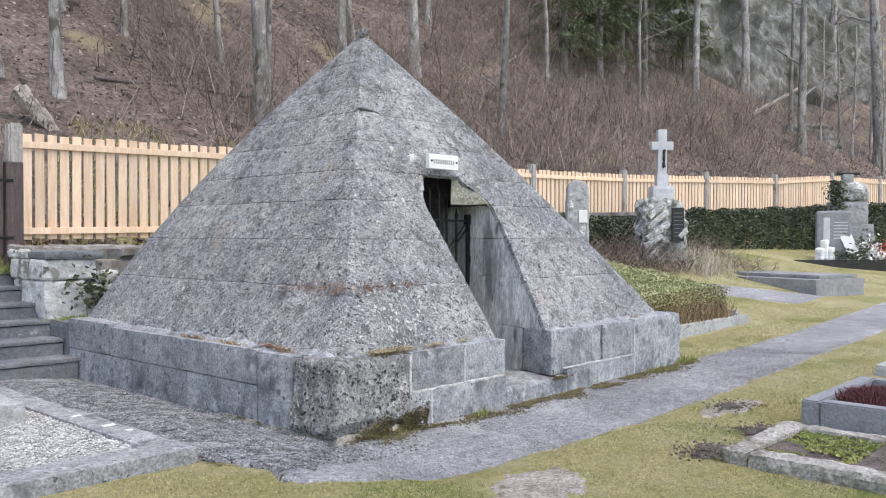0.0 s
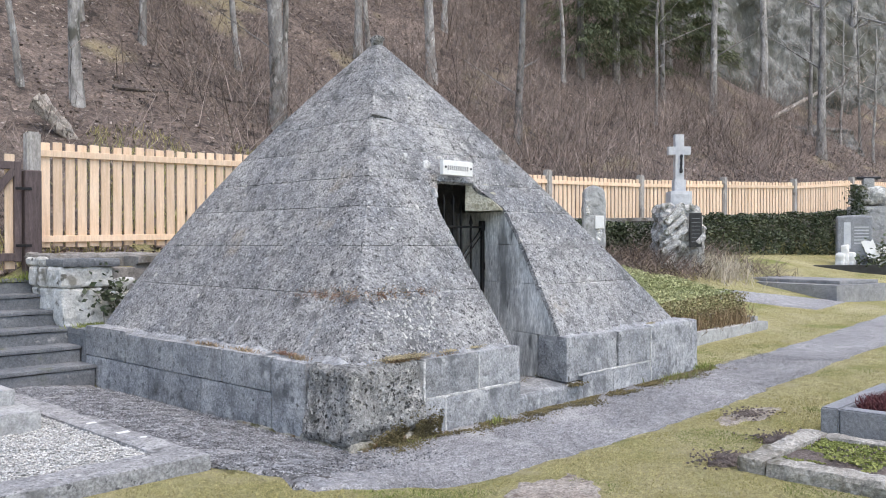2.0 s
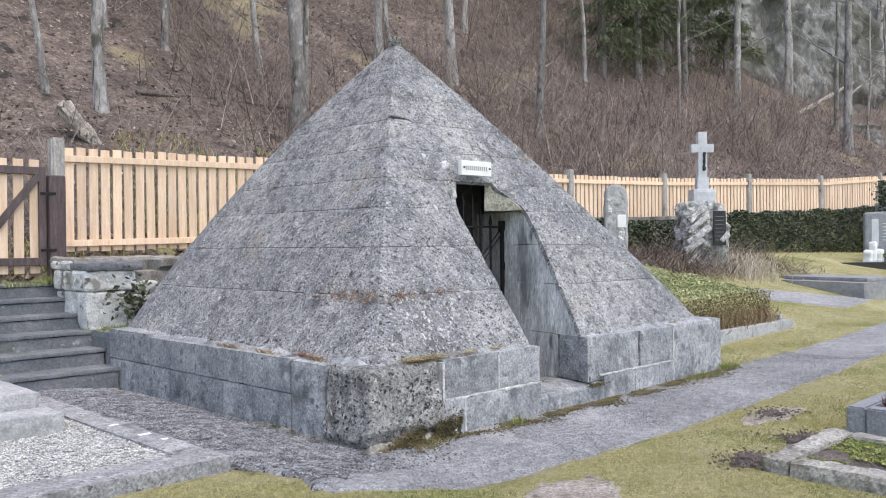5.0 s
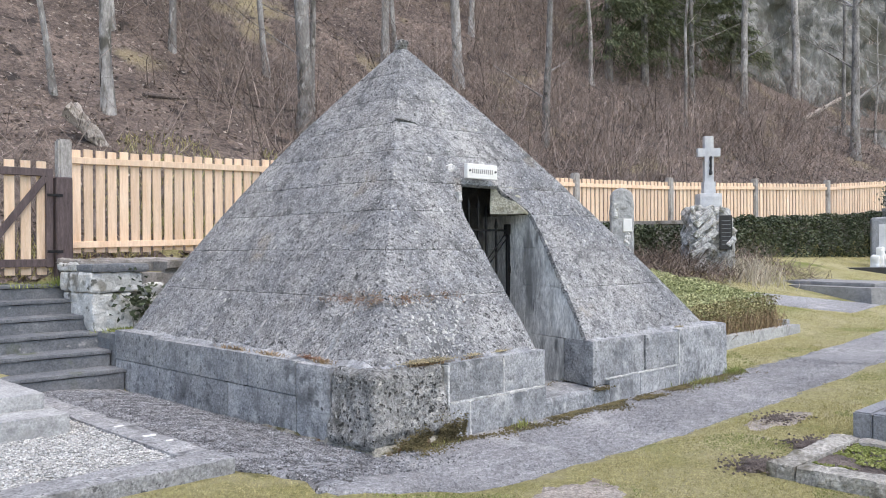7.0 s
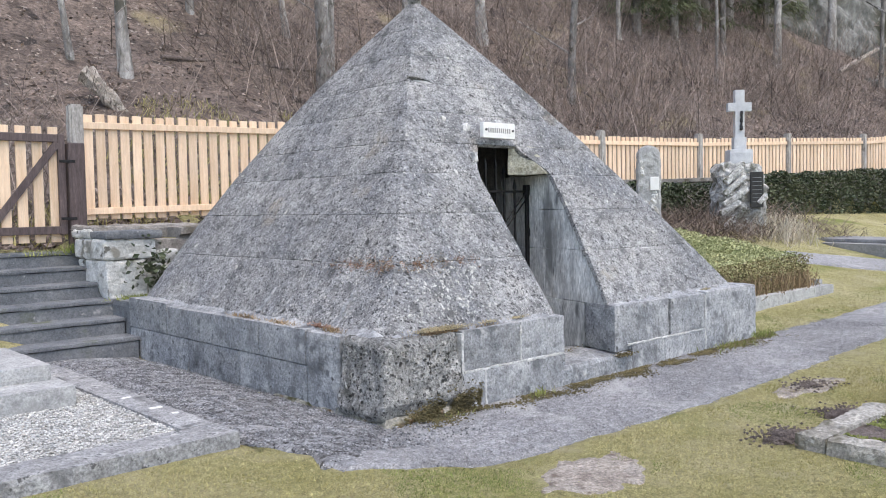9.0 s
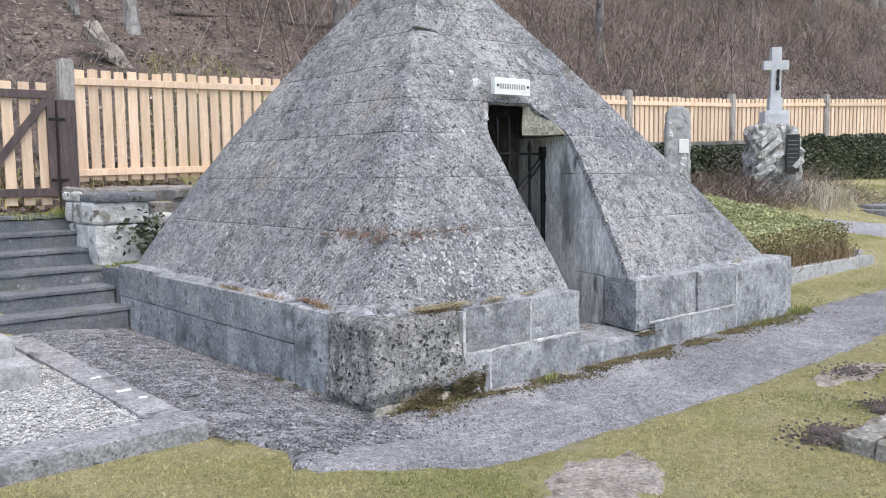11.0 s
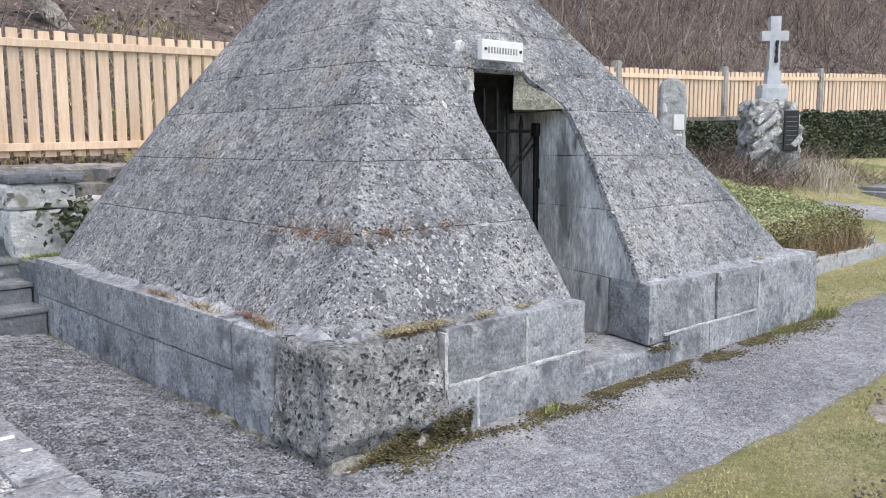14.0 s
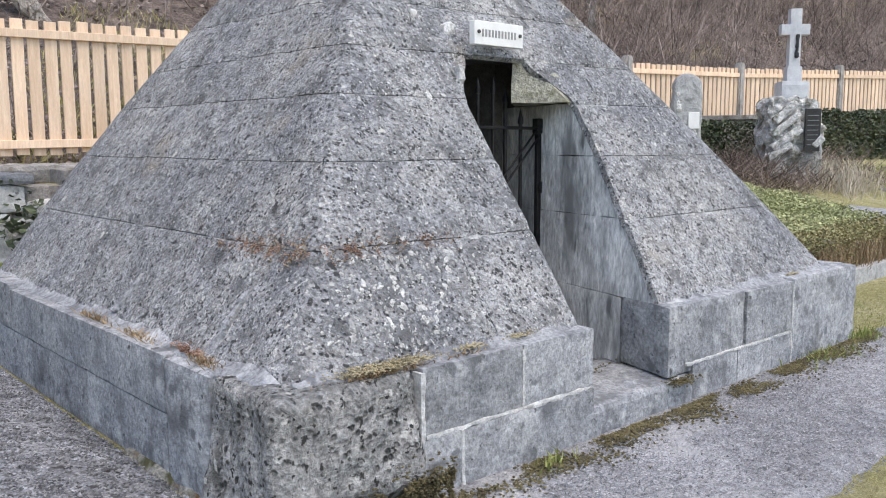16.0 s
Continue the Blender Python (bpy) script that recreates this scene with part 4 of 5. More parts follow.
strip("pavement_far", rows, M_PATH, 0.02, "pale gravel side path in front of the slab grave", "gravel")


def headstone(name, x, y, w, h, d, mat, label, arch=0.3, turn=0.0, rough=0.02):
    """An upright stone with a rounded head."""
    ob = thing(name, label, "gravestone", (x, y, land(x, y)))
    ob.rotation_euler = (0, 0, turn)
    bm = rough_bm(-w / 2, w / 2, -d / 2, d / 2, -0.3, h, 0.06, rough, min(0.05, d / 3), 4)
    for q in bm.verts:
        k = min(1.0, abs(q.co.x) / (w / 2))
        if q.co.z > h * 0.55:
            q.co.z -= arch * w * 0.5 * (1 - math.sqrt(max(0, 1 - k * k * 0.98))) * (q.co.z - h * 0.55) / (h * 0.45) * 2
    part("stone", bm, mat, ob)
    return ob


FACE = radians(-42)
g1 = headstone("old_gravestone", 10.05, 4.55, 0.45, 1.75, 0.22, M_CONC, "old grey round-headed gravestone with a white tablet", 0.5, FACE)
part("tablet", box_bm(0.0, 0.17, -0.135, -0.10, 0.90, 1.15, 0.006), M_WHITE, g1, "small white tablet")
for x, z, w, h in ((0.08, 0.72, 0.12, 0.34), (-0.12, 0.45, 0.12, 0.5), (0.12, 0.42, 0.1, 0.3), (-0.14, 1.3, 0.08, 0.3)):
    part("plaster_flake", rough_bm(x - w / 2, x + w / 2, -0.122, -0.08, z - h / 2, z + h / 2, 0.03, 0.03, 0.02, 9), M_WHITEWALL, g1, "flaking white plaster")

cross = thing("stone_cross", "pale stone cross on a rough boulder base with black tablet", "cross", (13.4, 4.5, land(13.4, 4.5)))
cross.rotation_euler = (0, 0, radians(-47))
gz = land(13.4, 4.5)
part("boulder", rough_bm(-0.52, 0.10, -0.35, 0.4, -0.3, 2.42 - gz, 0.05, 0.11, 0.12, 3.4), M_BOULDER, cross, "stacked pale rock")
part("boulder", rough_bm(-0.25, 0.45, -0.3, 0.4, -0.3, 2.36 - gz, 0.05, 0.10, 0.12, 3.6), M_BOULDER, cross)
part("boulder", rough_bm(0.2, 0.54, -0.25, 0.4, -0.3, 1.95 - gz, 0.05, 0.10, 0.10, 3.6), M_BOULDER, cross)
for k, (x, z, w, h) in enumerate(((-0.3, 1.45, 0.5, 0.13), (-0.18, 1.68, 0.62, 0.15), (-0.2, 1.93, 0.6, 0.13), (-0.22, 2.15, 0.5, 0.14), (0.36, 1.62, 0.24, 0.12))):
    bm = rough_bm(-w / 2, w / 2, -0.12, 0.12, -h / 2, h / 2, 0.04, 0.018, 0.03, 5)
    bmesh.ops.transform(bm, matrix=Matrix.Translation((x, -0.36, z - gz)) @ Matrix.Rotation(radians(-34 - 4 * k), 4, "Y"), verts=bm.verts)
    part("rock_layer", bm, M_STRATA, cross, "slanted pale rock layer")
part("pedestal", rough_bm(-0.245, 0.245, -0.22, 0.25, 2.38 - gz, 2.70 - gz, 0.08, 0.006, 0.03), M_PALE, cross)
part("shaft", rough_bm(-0.10, 0.10, -0.09, 0.10, 2.68 - gz, 3.97 - gz, 0.08, 0.003, 0.012), M_PALE, cross)
part("shaft_foot", rough_bm(-0.13, 0.13, -0.12, 0.13, 2.68 - gz, 2.96 - gz, 0.08, 0.003, 0.012), M_PALE, cross)
part("arm", rough_bm(-0.25, 0.25, -0.085, 0.095, 3.51 - gz, 3.70 - gz, 0.08, 0.003, 0.012), M_PALE, cross)
tablet = part("tablet", box_bm(0.12, 0.39, -0.44, -0.38, 1.45 - gz, 2.2 - gz, 0.008), M_BLACKSTONE, cross, "black tablet with rows of lettering")
for i in range(7):
    part("lettering", box_bm(0.16, 0.35, -0.443, -0.437, 1.56 - gz + 0.085 * i, 1.575 - gz + 0.085 * i, 0.0), M_STEP, tablet)
ornament = part("ornament", rough_bm(0.0, 0.055, -0.14, -0.08, 3.1 - gz, 3.52 - gz, 0.03, 0.02, 0.03, 9), M_BLACKSTONE, cross, "small dark bronze ornament")

# ---- graves at the far end ----
mg = thing("ivy_monument", "old grey stone monument overgrown with ivy", "monument", (23.6, 3.6, land(23.6, 3.6)))
mg.rotation_euler = (0, 0, radians(-60))
part("base", rough_bm(-0.7, 0.7, -0.3, 0.3, -0.3, 1.0, 0.12, 0.02, 0.03), M_CONC, mg)
part("block", rough_bm(-0.55, 0.55, -0.25, 0.25, 0.98, 1.7, 0.1, 0.02, 0.03), M_CONC, mg)
part("rock", rough_bm(-0.58, 0.56, -0.25, 0.25, 1.68, 2.3, 0.08, 0.12, 0.2, 2.4), M_BOULDER, mg)
part("top", rough_bm(-0.16, 0.16, -0.15, 0.15, 2.2, 2.55, 0.08, 0.02, 0.04), M_CONC, mg)
part("finial", rough_bm(-0.34, 0.34, -0.1, 0.1, 2.52, 2.6, 0.06, 0.01, 0.02), M_BLACKSTONE, mg)
rng = random.Random(41)
leaves("ivy", [(rng.gauss(-0.36, 0.14), -0.27 + rng.gauss(0, 0.06), rng.uniform(1.2, 2.35)) for _ in range(520)], 0.05, M_IVY, mg)
hs = headstone("dark_headstone", 21.2, 3.25, 0.95, 1.5, 0.2, M_GRANITE, "dark grey polished headstone with engraved lines", 0.05, radians(-55), 0.003)
for i in range(6):
    part("lettering", box_bm(-0.02, 0.36, -0.108, -0.098, 0.7 + 0.09 * i, 0.73 + 0.09 * i, 0.0), M_PALE, hs, "engraved lettering bar")
part("inlay", box_bm(-0.30, -0.12, -0.112, -0.098, 0.55, 1.3, 0.004), M_PALE, hs, "pale vertical inlay")
kerb = thing("dark_grave_kerb", "low dark granite grave kerb with flowers", "grave", (21.6, 2.75, land(21.6, 2.75)))
kerb.rotation_euler = (0, 0, radians(-38))
part("kerb", box_bm(-2.2, 2.6, -0.5, -0.3, -0.3, 0.22, 0.01), M_BLACKSTONE, kerb)
part("bed", rough_bm(-2.1, 2.6, -0.3, 0.7, -0.3, 0.16, 0.2, 0.02, 0.02), M_SOIL, kerb)
for dx, h, w in ((-0.55, 0.62, 0.10), (-0.35, 0.42, 0.12), (-0.72, 0.4, 0.12)):
    ob = thing("white_lantern", "small white grave ornament on the kerb", "ornament", (20.95 + dx * 0.6, 3.02 - dx * 0.5, land(21, 3) + 0.12), "white grave ornaments")
    part("body", rough_bm(-w, w, -w, w, 0, h, 0.06, 0.02, 0.05, 8), M_WHITE, ob)
ob = thing("white_card", "slanted white card standing among the flowers", "sign", (21.35, 2.75, land(21.3, 2.8) + 0.4))
part("panel", box_bm(-0.16, 0.16, -0.01, 0.01, 0, 0.55, 0.004), M_WHITE, ob)
ob.rotation_euler = (radians(-10), radians(-20), radians(-50))
pts = [(21.9 + rng.gauss(0, 0.35), 2.55 + rng.gauss(0, 0.25), land(21.9, 2.6) + 0.2 + abs(rng.gauss(0, 0.22))) for _ in range(350)]
tagged(leaves("white_flowers", pts, 0.07, M_WHITE), "white and grey wreath flowers on the kerb", "flowers", kind="stuff")
pts = [(22.6 + rng.gauss(0, 0.35), 2.35 + rng.gauss(0, 0.25), land(22.6, 2.4) + 0.2 + abs(rng.gauss(0, 0.22))) for _ in range(420)]
tagged(leaves("red_flowers", pts, 0.07, M_RED), "bright red wreath flowers on the kerb", "flowers", kind="stuff")
pts = [(21.8 + rng.gauss(0, 0.5), 2.75 + rng.gauss(0, 0.25), land(21.8, 2.75) + 0.15 + abs(rng.gauss(0, 0.3))) for _ in range(700)]
tagged(leaves("wreath_greens", pts, 0.06, M_IVY), "dark green wreath foliage on the kerb", "foliage", kind="stuff")

# ---- ivy over the back wall, dead brambles ----
rng = random.Random(51)
pts = []
while len(pts) < 26000:
    x = rng.uniform(9.5, 33)
    if 12.9 < x < 14.3 and rng.random() < 0.55:
        continue
    zc, yf = coping(x), wall_front(x)
    b = land(x, yf - 0.3)
    t = rng.random() ** 0.8
    top_z = zc - 0.04 + 0.12 * noise.noise((x * 1.2, 0, 5)) + (0.08 if x > 15 else -0.05)
    z = lerp(b, top_z, t)
    y = yf - 0.05 - abs(rng.gauss(0, 0.08)) - 0.22 * (1 - t) ** 0.5 - 0.10 * noise.noise((x * 1.6, z * 1.6, 2))
    pts.append((x, y, z))
tagged(leaves("ivy_cover", pts, 0.045, M_IVY), "dense dark green ivy hanging over the retaining wall", "ivy", kind="stuff")
pts, ways = [], []
for _ in range(5200):
    x = rng.uniform(9.3, 16.2)
    y = rng.uniform(3.5, 5.3) - 0.25 * max(0, x - 13.5)
    if x > 13 and rng.random() < 0.45:
        continue
    z = land(x, y)
    lean = rng.uniform(0, 6.28)
    L = rng.uniform(0.25, 0.95) * (1.0 if y > 4.2 else 0.6)
    pts.append((x, y, z + rng.uniform(0, 0.25)))
    ways.append((L * 0.9 * math.cos(lean), L * 0.9 * math.sin(lean), L * rng.uniform(0.05, 0.7)))
tagged(blades("dead_brambles", pts, ways, 0.016, M_BRAMBLE), "tangle of brown dead bramble stems round the boulder", "brambles", kind="stuff")
pts, ways = [], []
for _ in range(420):
    x, y = 13.7 + rng.gauss(0, 0.45), 3.75 + rng.gauss(0, 0.3)
    pts.append((x, y, land(x, y))), ways.append((rng.gauss(0, 0.12), rng.gauss(0, 0.12), rng.uniform(0.25, 0.6)))
tagged(blades("dry_grass_clump", pts, ways, 0.018, M_STRAW), "pale dry grass below the black tablet", "grass", kind="stuff")

# ---- hillside: trunks, conifers, cliff, brush ----
def trunk(x, y, r, height, lean=(0, 0), seed=0, limbs=5):
    """A bare tree: tapered crooked trunk with limbs and twigs."""
    rg = random.Random(seed)
    ob = thing("bare_tree", "tall leafless grey-barked tree on the slope", "tree", (x, y, land(x, y) - 0.3), "bare trees on the slope")
    rings, sides, v, f, axis = 9, 9, [], [], []
    for k in range(rings + 1):
        t = k / rings
        c = Vector((lean[0] * t + 0.12 * noise.noise((seed, t * 3, 0)), lean[1] * t + 0.12 * noise.noise((seed, t * 3, 7)), t * height))
        axis.append(c)
        rr = r * (1.0 - 0.62 * t) * (1.35 if k == 0 else 1)
        for i in range(sides):
            a = 6.2832 * i / sides
            q = rr * (1 + 0.12 * noise.noise((math.cos(a) * 2, math.sin(a) * 2, t * 9 + seed)))
            v.append((c.x + q * math.cos(a), c.y + q * math.sin(a), c.z))
    for k in range(rings):
        for i in range(sides):
            j = (i + 1) % sides
            f.append((k * sides + i, k * sides + j, (k + 1) * sides + j, (k + 1) * sides + i))
    raw("trunk", v, f, M_BARK, ob, flat=False)
    base, way, wid = [], [], []
    for _ in range(limbs):
        t = rg.uniform(0.25, 0.98)
        c = axis[int(t * rings)]
        a = rg.uniform(0, 6.28)
        L = rg.uniform(1.0, 2.6)
        d = Vector((math.cos(a) * L, math.sin(a) * L, L * rg.uniform(0.15, 0.8)))
        part("limb", rod_bm(c, c + d, r * 0.28, r * 0.05, 5), M_BARK, ob)
        for _ in range(14):
            s = rg.uniform(0.3, 1.0)
            b = rg.uniform(0, 6.28)
            base.append(c + d * s), way.append(Vector((math.cos(b), math.sin(b), rg.uniform(-0.2, 0.9))) * rg.uniform(0.3, 1.0)), wid.append(0.02)
    if base:
        blades("twigs", base, way, wid, M_TWIG, ob)
    return ob


for k, (x, y, r, h, lean, limbs) in enumerate((
        (8.41, 12.73, 0.21, 11, (-0.4, 0), 3), (8.75, 12.95, 0.09, 9, (0.2, 0), 3), (17.0, 15.75, 0.19, 12, (-0.5, 0.2), 6), (14.66, 16.93, 0.15, 12, (0.3, 0), 5),
        (15.6, 17.4, 0.09, 10, (-0.9, 0), 4), (17.5, 12.36, 0.14, 8, (0.5, 0), 4), (9.25, 15.7, 0.09, 10, (-1.0, 0), 5), (3.41, 12.63, 0.13, 12, (-0.2, 0), 4),
        (2.6, 13.4, 0.07, 10, (-1.6, 0), 4), (33.6, 17.1, 0.22, 12, (1.2, 0), 9), (33.0, 17.3, 0.2, 11, (-0.9, 0), 8), (34.15, 13.74, 0.19, 13, (0.7, 0), 7),
        (36.9, 9.64, 0.22, 13, (0.4, 0), 8), (48.6, 9.26, 0.4, 15, (-1.2, 0.4), 6), (43.5, 15.2, 0.24, 14, (0.3, 0), 8), (31.0, 14.6, 0.13, 10, (0.2, 0.2), 6),
        (6.25, 15.5, 0.09, 11, (0.2, 0), 5), (5.0, 16.3, 0.12, 11, (-0.3, 0), 4), (11.6, 17.2, 0.11, 11, (0.2, 0), 5), (12.6, 19.0, 0.14, 11, (0, 0), 5), (20.0, 18.0, 0.12, 11, (0.3, 0), 6),
        (24.5, 15.5, 0.10, 9, (-0.4, 0), 6), (27.5, 13.0, 0.08, 8, (0.3, 0), 6), (40.5, 11.5, 0.12, 10, (0.5, 0), 6), (22.5, 20.5, 0.16, 11, (0.2, 0), 6),
        (55, 14, 0.3, 15, (0.6, 0), 6), (44.5, 9.6, 0.08, 7.5, (0.4, 0), 12), (47, 8.7, 0.09, 8, (-0.5, 0), 12), (50, 10.2, 0.1, 9, (0.3, 0), 12), (53, 9.2, 0.1, 9, (0.6, 0), 12), (48, 11.4, 0.09, 8, (-0.3, 0), 12), (42.5, 10.6, 0.07, 7, (0.5, 0), 11), (56, 10.6, 0.1, 9, (-0.4, 0), 11), (1.2, 18.5, 0.16, 11, (0.2, 0), 5), (-1.5, 14, 0.14, 11, (0.3, 0), 5))):
    trunk(x, y, r, h, lean, 100 + k, limbs)


def conifer(x, y, h, spread, seed):
    rg = random.Random(seed)
    ob = thing("conifer", "dark green spruce standing on the upper slope", "tree", (x, y, land(x, y) - 0.2), "dark spruces")
    part("trunk", rod_bm((0, 0, 0), (0, 0, h), 0.2, 0.03, 8), M_BARK, ob)
    base, way = [], []
    for _ in range(150):
        t = rg.random() ** 0.8
        z = 0.6 + t * (h - 0.8)
        L = spread * (1 - t) * rg.uniform(0.5, 1.1) + 0.2
        a = rg.uniform(0, 6.28)
        d = Vector((math.cos(a), math.sin(a), -0.25))
        for _ in range(60):
            s = rg.uniform(0.1, 1.0)
            p = Vector((0, 0, z)) + d * L * s + Vector((rg.gauss(0, 0.12), rg.gauss(0, 0.12), rg.gauss(0, 0.05)))
            base.append(p), way.append(Vector((d.x * 0.25 + rg.gauss(0, 0.12), d.y * 0.25 + rg.gauss(0, 0.12), -rg.uniform(0.0, 0.28))))
    blades("crown", base, way, 0.05, M_NEEDLE, ob)


for k, (x, y, h, s) in enumerate(((26.3, 15.9, 9, 2.6), (28.8, 15.7, 9, 2.8), (31.2, 16.0, 9, 2.6), (34.5, 16.2, 9, 2.2), (37.0, 15.6, 8, 2.0))):
    conifer(x, y, h, s, 300 + k)


def rock_face(name, a, b, z0, z1, back, amp, seed, label):
    """A craggy cliff between two points, leaning back up the slope."""
    v, f, nu, nv = [], [], 190, 100
    a, b = Vector((*a, 0)), Vector((*b, 0))
    side = Vector((-(b - a).y, (b - a).x, 0)).normalized()
    for j in range(nv + 1):
        for i in range(nu + 1):
            u, t = i / nu, j / nv
            p = a.lerp(b, u) + side * back * t
            z = lerp(z0, z1, t)
            q = Vector((p.x, p.y, z)) * 0.22 + Vector((seed, 0, 0))
            ridge = 1.3 * abs(noise.noise(q)) + 0.9 * abs(noise.noise(q * 2.4)) + 0.6 * abs(noise.noise(q * 5.5)) + 0.3 * abs(noise.noise(q * 11)) + 0.08 * noise.noise(q * 23)
            edge = 3.0 * smooth(0.16, 0.0, min(u, 1 - u)) + 1.5 * smooth(0.12, 0, 1 - t)
            p -= side * (ridge * amp - edge - 0.5)
            v.append((p.x, p.y, z + 0.5 * noise.noise(q * 3)))
    for j in range(nv):
        for i in range(nu):
            k = j * (nu + 1) + i
            f.append((k, k + 1, k + nu + 2, k + nu + 1))
    return tagged(raw(name, v, f, M_CLIFF, flat=False), label, "cliff", kind="structure")


rock_face("backdrop_cliff", (35.5, 16.2), (66, 10.5), 6.0, 34, 6, 0.95, 4, "tall grey limestone cliff above the wooded slope")
rock_face("backdrop_outcrop", (39.3, 10.0), (47.5, 9.2), 4.5, 8.0, 2.2, 0.8, 9, "mossy grey rock outcrop above the fence")

log = thing("fallen_log", "long pale fallen trunk lying on the slope", "log", (39.05, 12.93, 7.9))
part("trunk", rod_bm((0, 0, 0.0), (11.5, 1.2, 3.3), 0.13, 0.08, 9), M_DEADWOOD, log)
log2 = thing("fallen_log", "dark thin fallen trunk lying on the leaf litter", "log", (4.6, 13.6, land(4.6, 13.6) + 0.1))
part("trunk", rod_bm((0, 0, -0.05), (4.6, 0.3, land(9.2, 13.9) - land(4.6, 13.6) - 0.05), 0.055, 0.03, 7), M_SOIL, log2)
stump = thing("tree_stump", "broken pale stump leaning on the slope", "stump", (2.75, 11.3, land(2.75, 11.3) - 0.15))
bm = rough_bm(-0.17, 0.17, -0.14, 0.14, 0, 0.85, 0.05, 0.05, 0.06, 4)
for q in bm.verts:
    q.co.x -= 0.75 * q.co.z
    q.co.z *= 0.85 + 0.3 * noise.noise((q.co.x * 6, q.co.y * 6, 1))
part("wood", bm, M_DEADWOOD, stump)

rng = random.Random(61)
base, way, wid = [], [], []
for _ in range(9500):
    y = 7.4 + 19 * rng.random() ** 1.25
    x = rng.uniform(-3.5, 24 + 34 * rng.random()) * (0.5 + 0.5 * min(1, y / 12)) + (4 if y > 12 else 0)
    dens = 0.42 + 1.3 * noise.noise((x * 0.2, y * 0.3, 1)) + (0.32 if x > 14 else -0.22)
    if y < 9.5 and x < 12:
        dens -= 0.25
    if rng.random() > dens:
        continue
    if 38 < x < 48 and y > 14.0 and rng.random() < 0.85:
        continue
    z = land(x, y)
    for _ in range(rng.choice((1, 2, 3))):
        h = 0.4 + 2.4 * rng.random() ** 1.4
        lx, ly = rng.gauss(0, 0.62) * h, rng.gauss(-0.15, 0.4) * h
        b, w = Vector((x, y, z)), Vector((lx, ly, h))
        base.append(b), way.append(w), wid.append(rng.uniform(0.010, 0.026))
        for _ in range(13):
            t = rng.uniform(0.2, 0.98)
            a = rng.uniform(0, 6.28)
            L = h * rng.uniform(0.15, 0.42)
            base.append(b + w * t), way.append(Vector((math.cos(a) * 0.8, math.sin(a) * 0.8, rng.uniform(-0.25, 0.85))) * L), wid.append(rng.uniform(0.005, 0.011))
tagged(blades("brushwood", base, way, wid, M_TWIG), "thicket of bare brown saplings and twigs on the slope", "brush", kind="stuff")
pts = []
for _ in range(26000):
    y = 6.9 + 16 * rng.random() ** 1.6
    x = rng.uniform(-4, 45)
    pts.append((x, y, land(x, y) + 0.03))
tagged(leaves("fallen_leaves", pts, 0.05, M_TWIG, flat=0.35), "brown fallen leaves on the slope", "leaves", kind="stuff")
pts, ways = [], []
for _ in range(9000):
    x, y = rng.uniform(-2, 8.5), rng.uniform(6.75, 11.5)
    if noise.noise((x * 0.5, y * 0.6, 8)) > -0.05:
        pts.append((x, y, land(x, y))), ways.append((rng.gauss(0, 0.08), rng.gauss(-0.05, 0.08), rng.uniform(0.08, 0.22)))
tagged(blades("dry_bank_grass", pts, ways, 0.02, M_BLADE), "dry yellow grass on the bank behind the fence", "grass", kind="stuff")

# ---- lawn tufts, moss, crumbs, weeds ----
def on_path(x, y):
    if -1.0 < x < 0.02 and -0.66 < y < 4.3 and x > -0.93 + 0.12 * noise.noise((x * 5, y * 5, 0)):
        return True
    return x > -0.95 and path_low(x) - 0.01 < y < path_high(x)


def built(x, y):
    boxes = ((-0.05, 5.3, -0.05, 4.5), (-3.5, -1.05, 0.12, 3.6), (1.46, 2.72, -4.4, -2.2), (2.95, 4.6, -4.6, -2.22), (5.4, 9.2, 0.74, 3.2), (13, 16.5, 0.2, 4.4))
    return any(a < x < b and c < y < d for a, b, c, d in boxes)


rng = random.Random(71)
pts, ways, green, gways = [], [], [], []
for x0, x1, y0, y1, count, size in ((-3.2, 4.5, -3.4, 0.1, 150000, 1.0), (4.5, 9, -2.6, 1.0, 24000, 1.2), (5.3, 14, -0.2, 4.5, 15000, 1.5), (9, 24, -2.5, 3.5, 12000, 1.8)):
    for _ in range(count):
        x, y = rng.uniform(x0, x1), rng.uniform(y0, y1)
        if built(x, y) or on_path(x, y):
            continue
        bare = math.hypot((x - 0.2) / 0.42, (y + 1.62) / 0.26) + 0.5 * noise.noise((x * 6, y * 6, 0))
        if bare < 1 and rng.random() < 0.93:
            continue
        h = rng.uniform(0.008, 0.021) * size * (1 + 0.6 * noise.noise((x * 2, y * 2, 3)))
        p, w = (x, y, land(x, y) - 0.004), (rng.gauss(0, 0.012) * size, rng.gauss(0, 0.012) * size, h)
        if noise.noise((x * 1.1, y * 1.1, 6)) > 0.25:
            green.append(p), gways.append(w)
        else:
            pts.append(p), ways.append(w)
tagged(blades("lawn_blades", pts, ways, 0.0055, M_BLADE), "short yellowed winter grass of the lawn", "grass", kind="stuff")
tagged(blades("lawn_green_blades", green, gways, 0.0055, M_GREENBLADE), "greener patches of short grass in the lawn", "grass", kind="stuff")

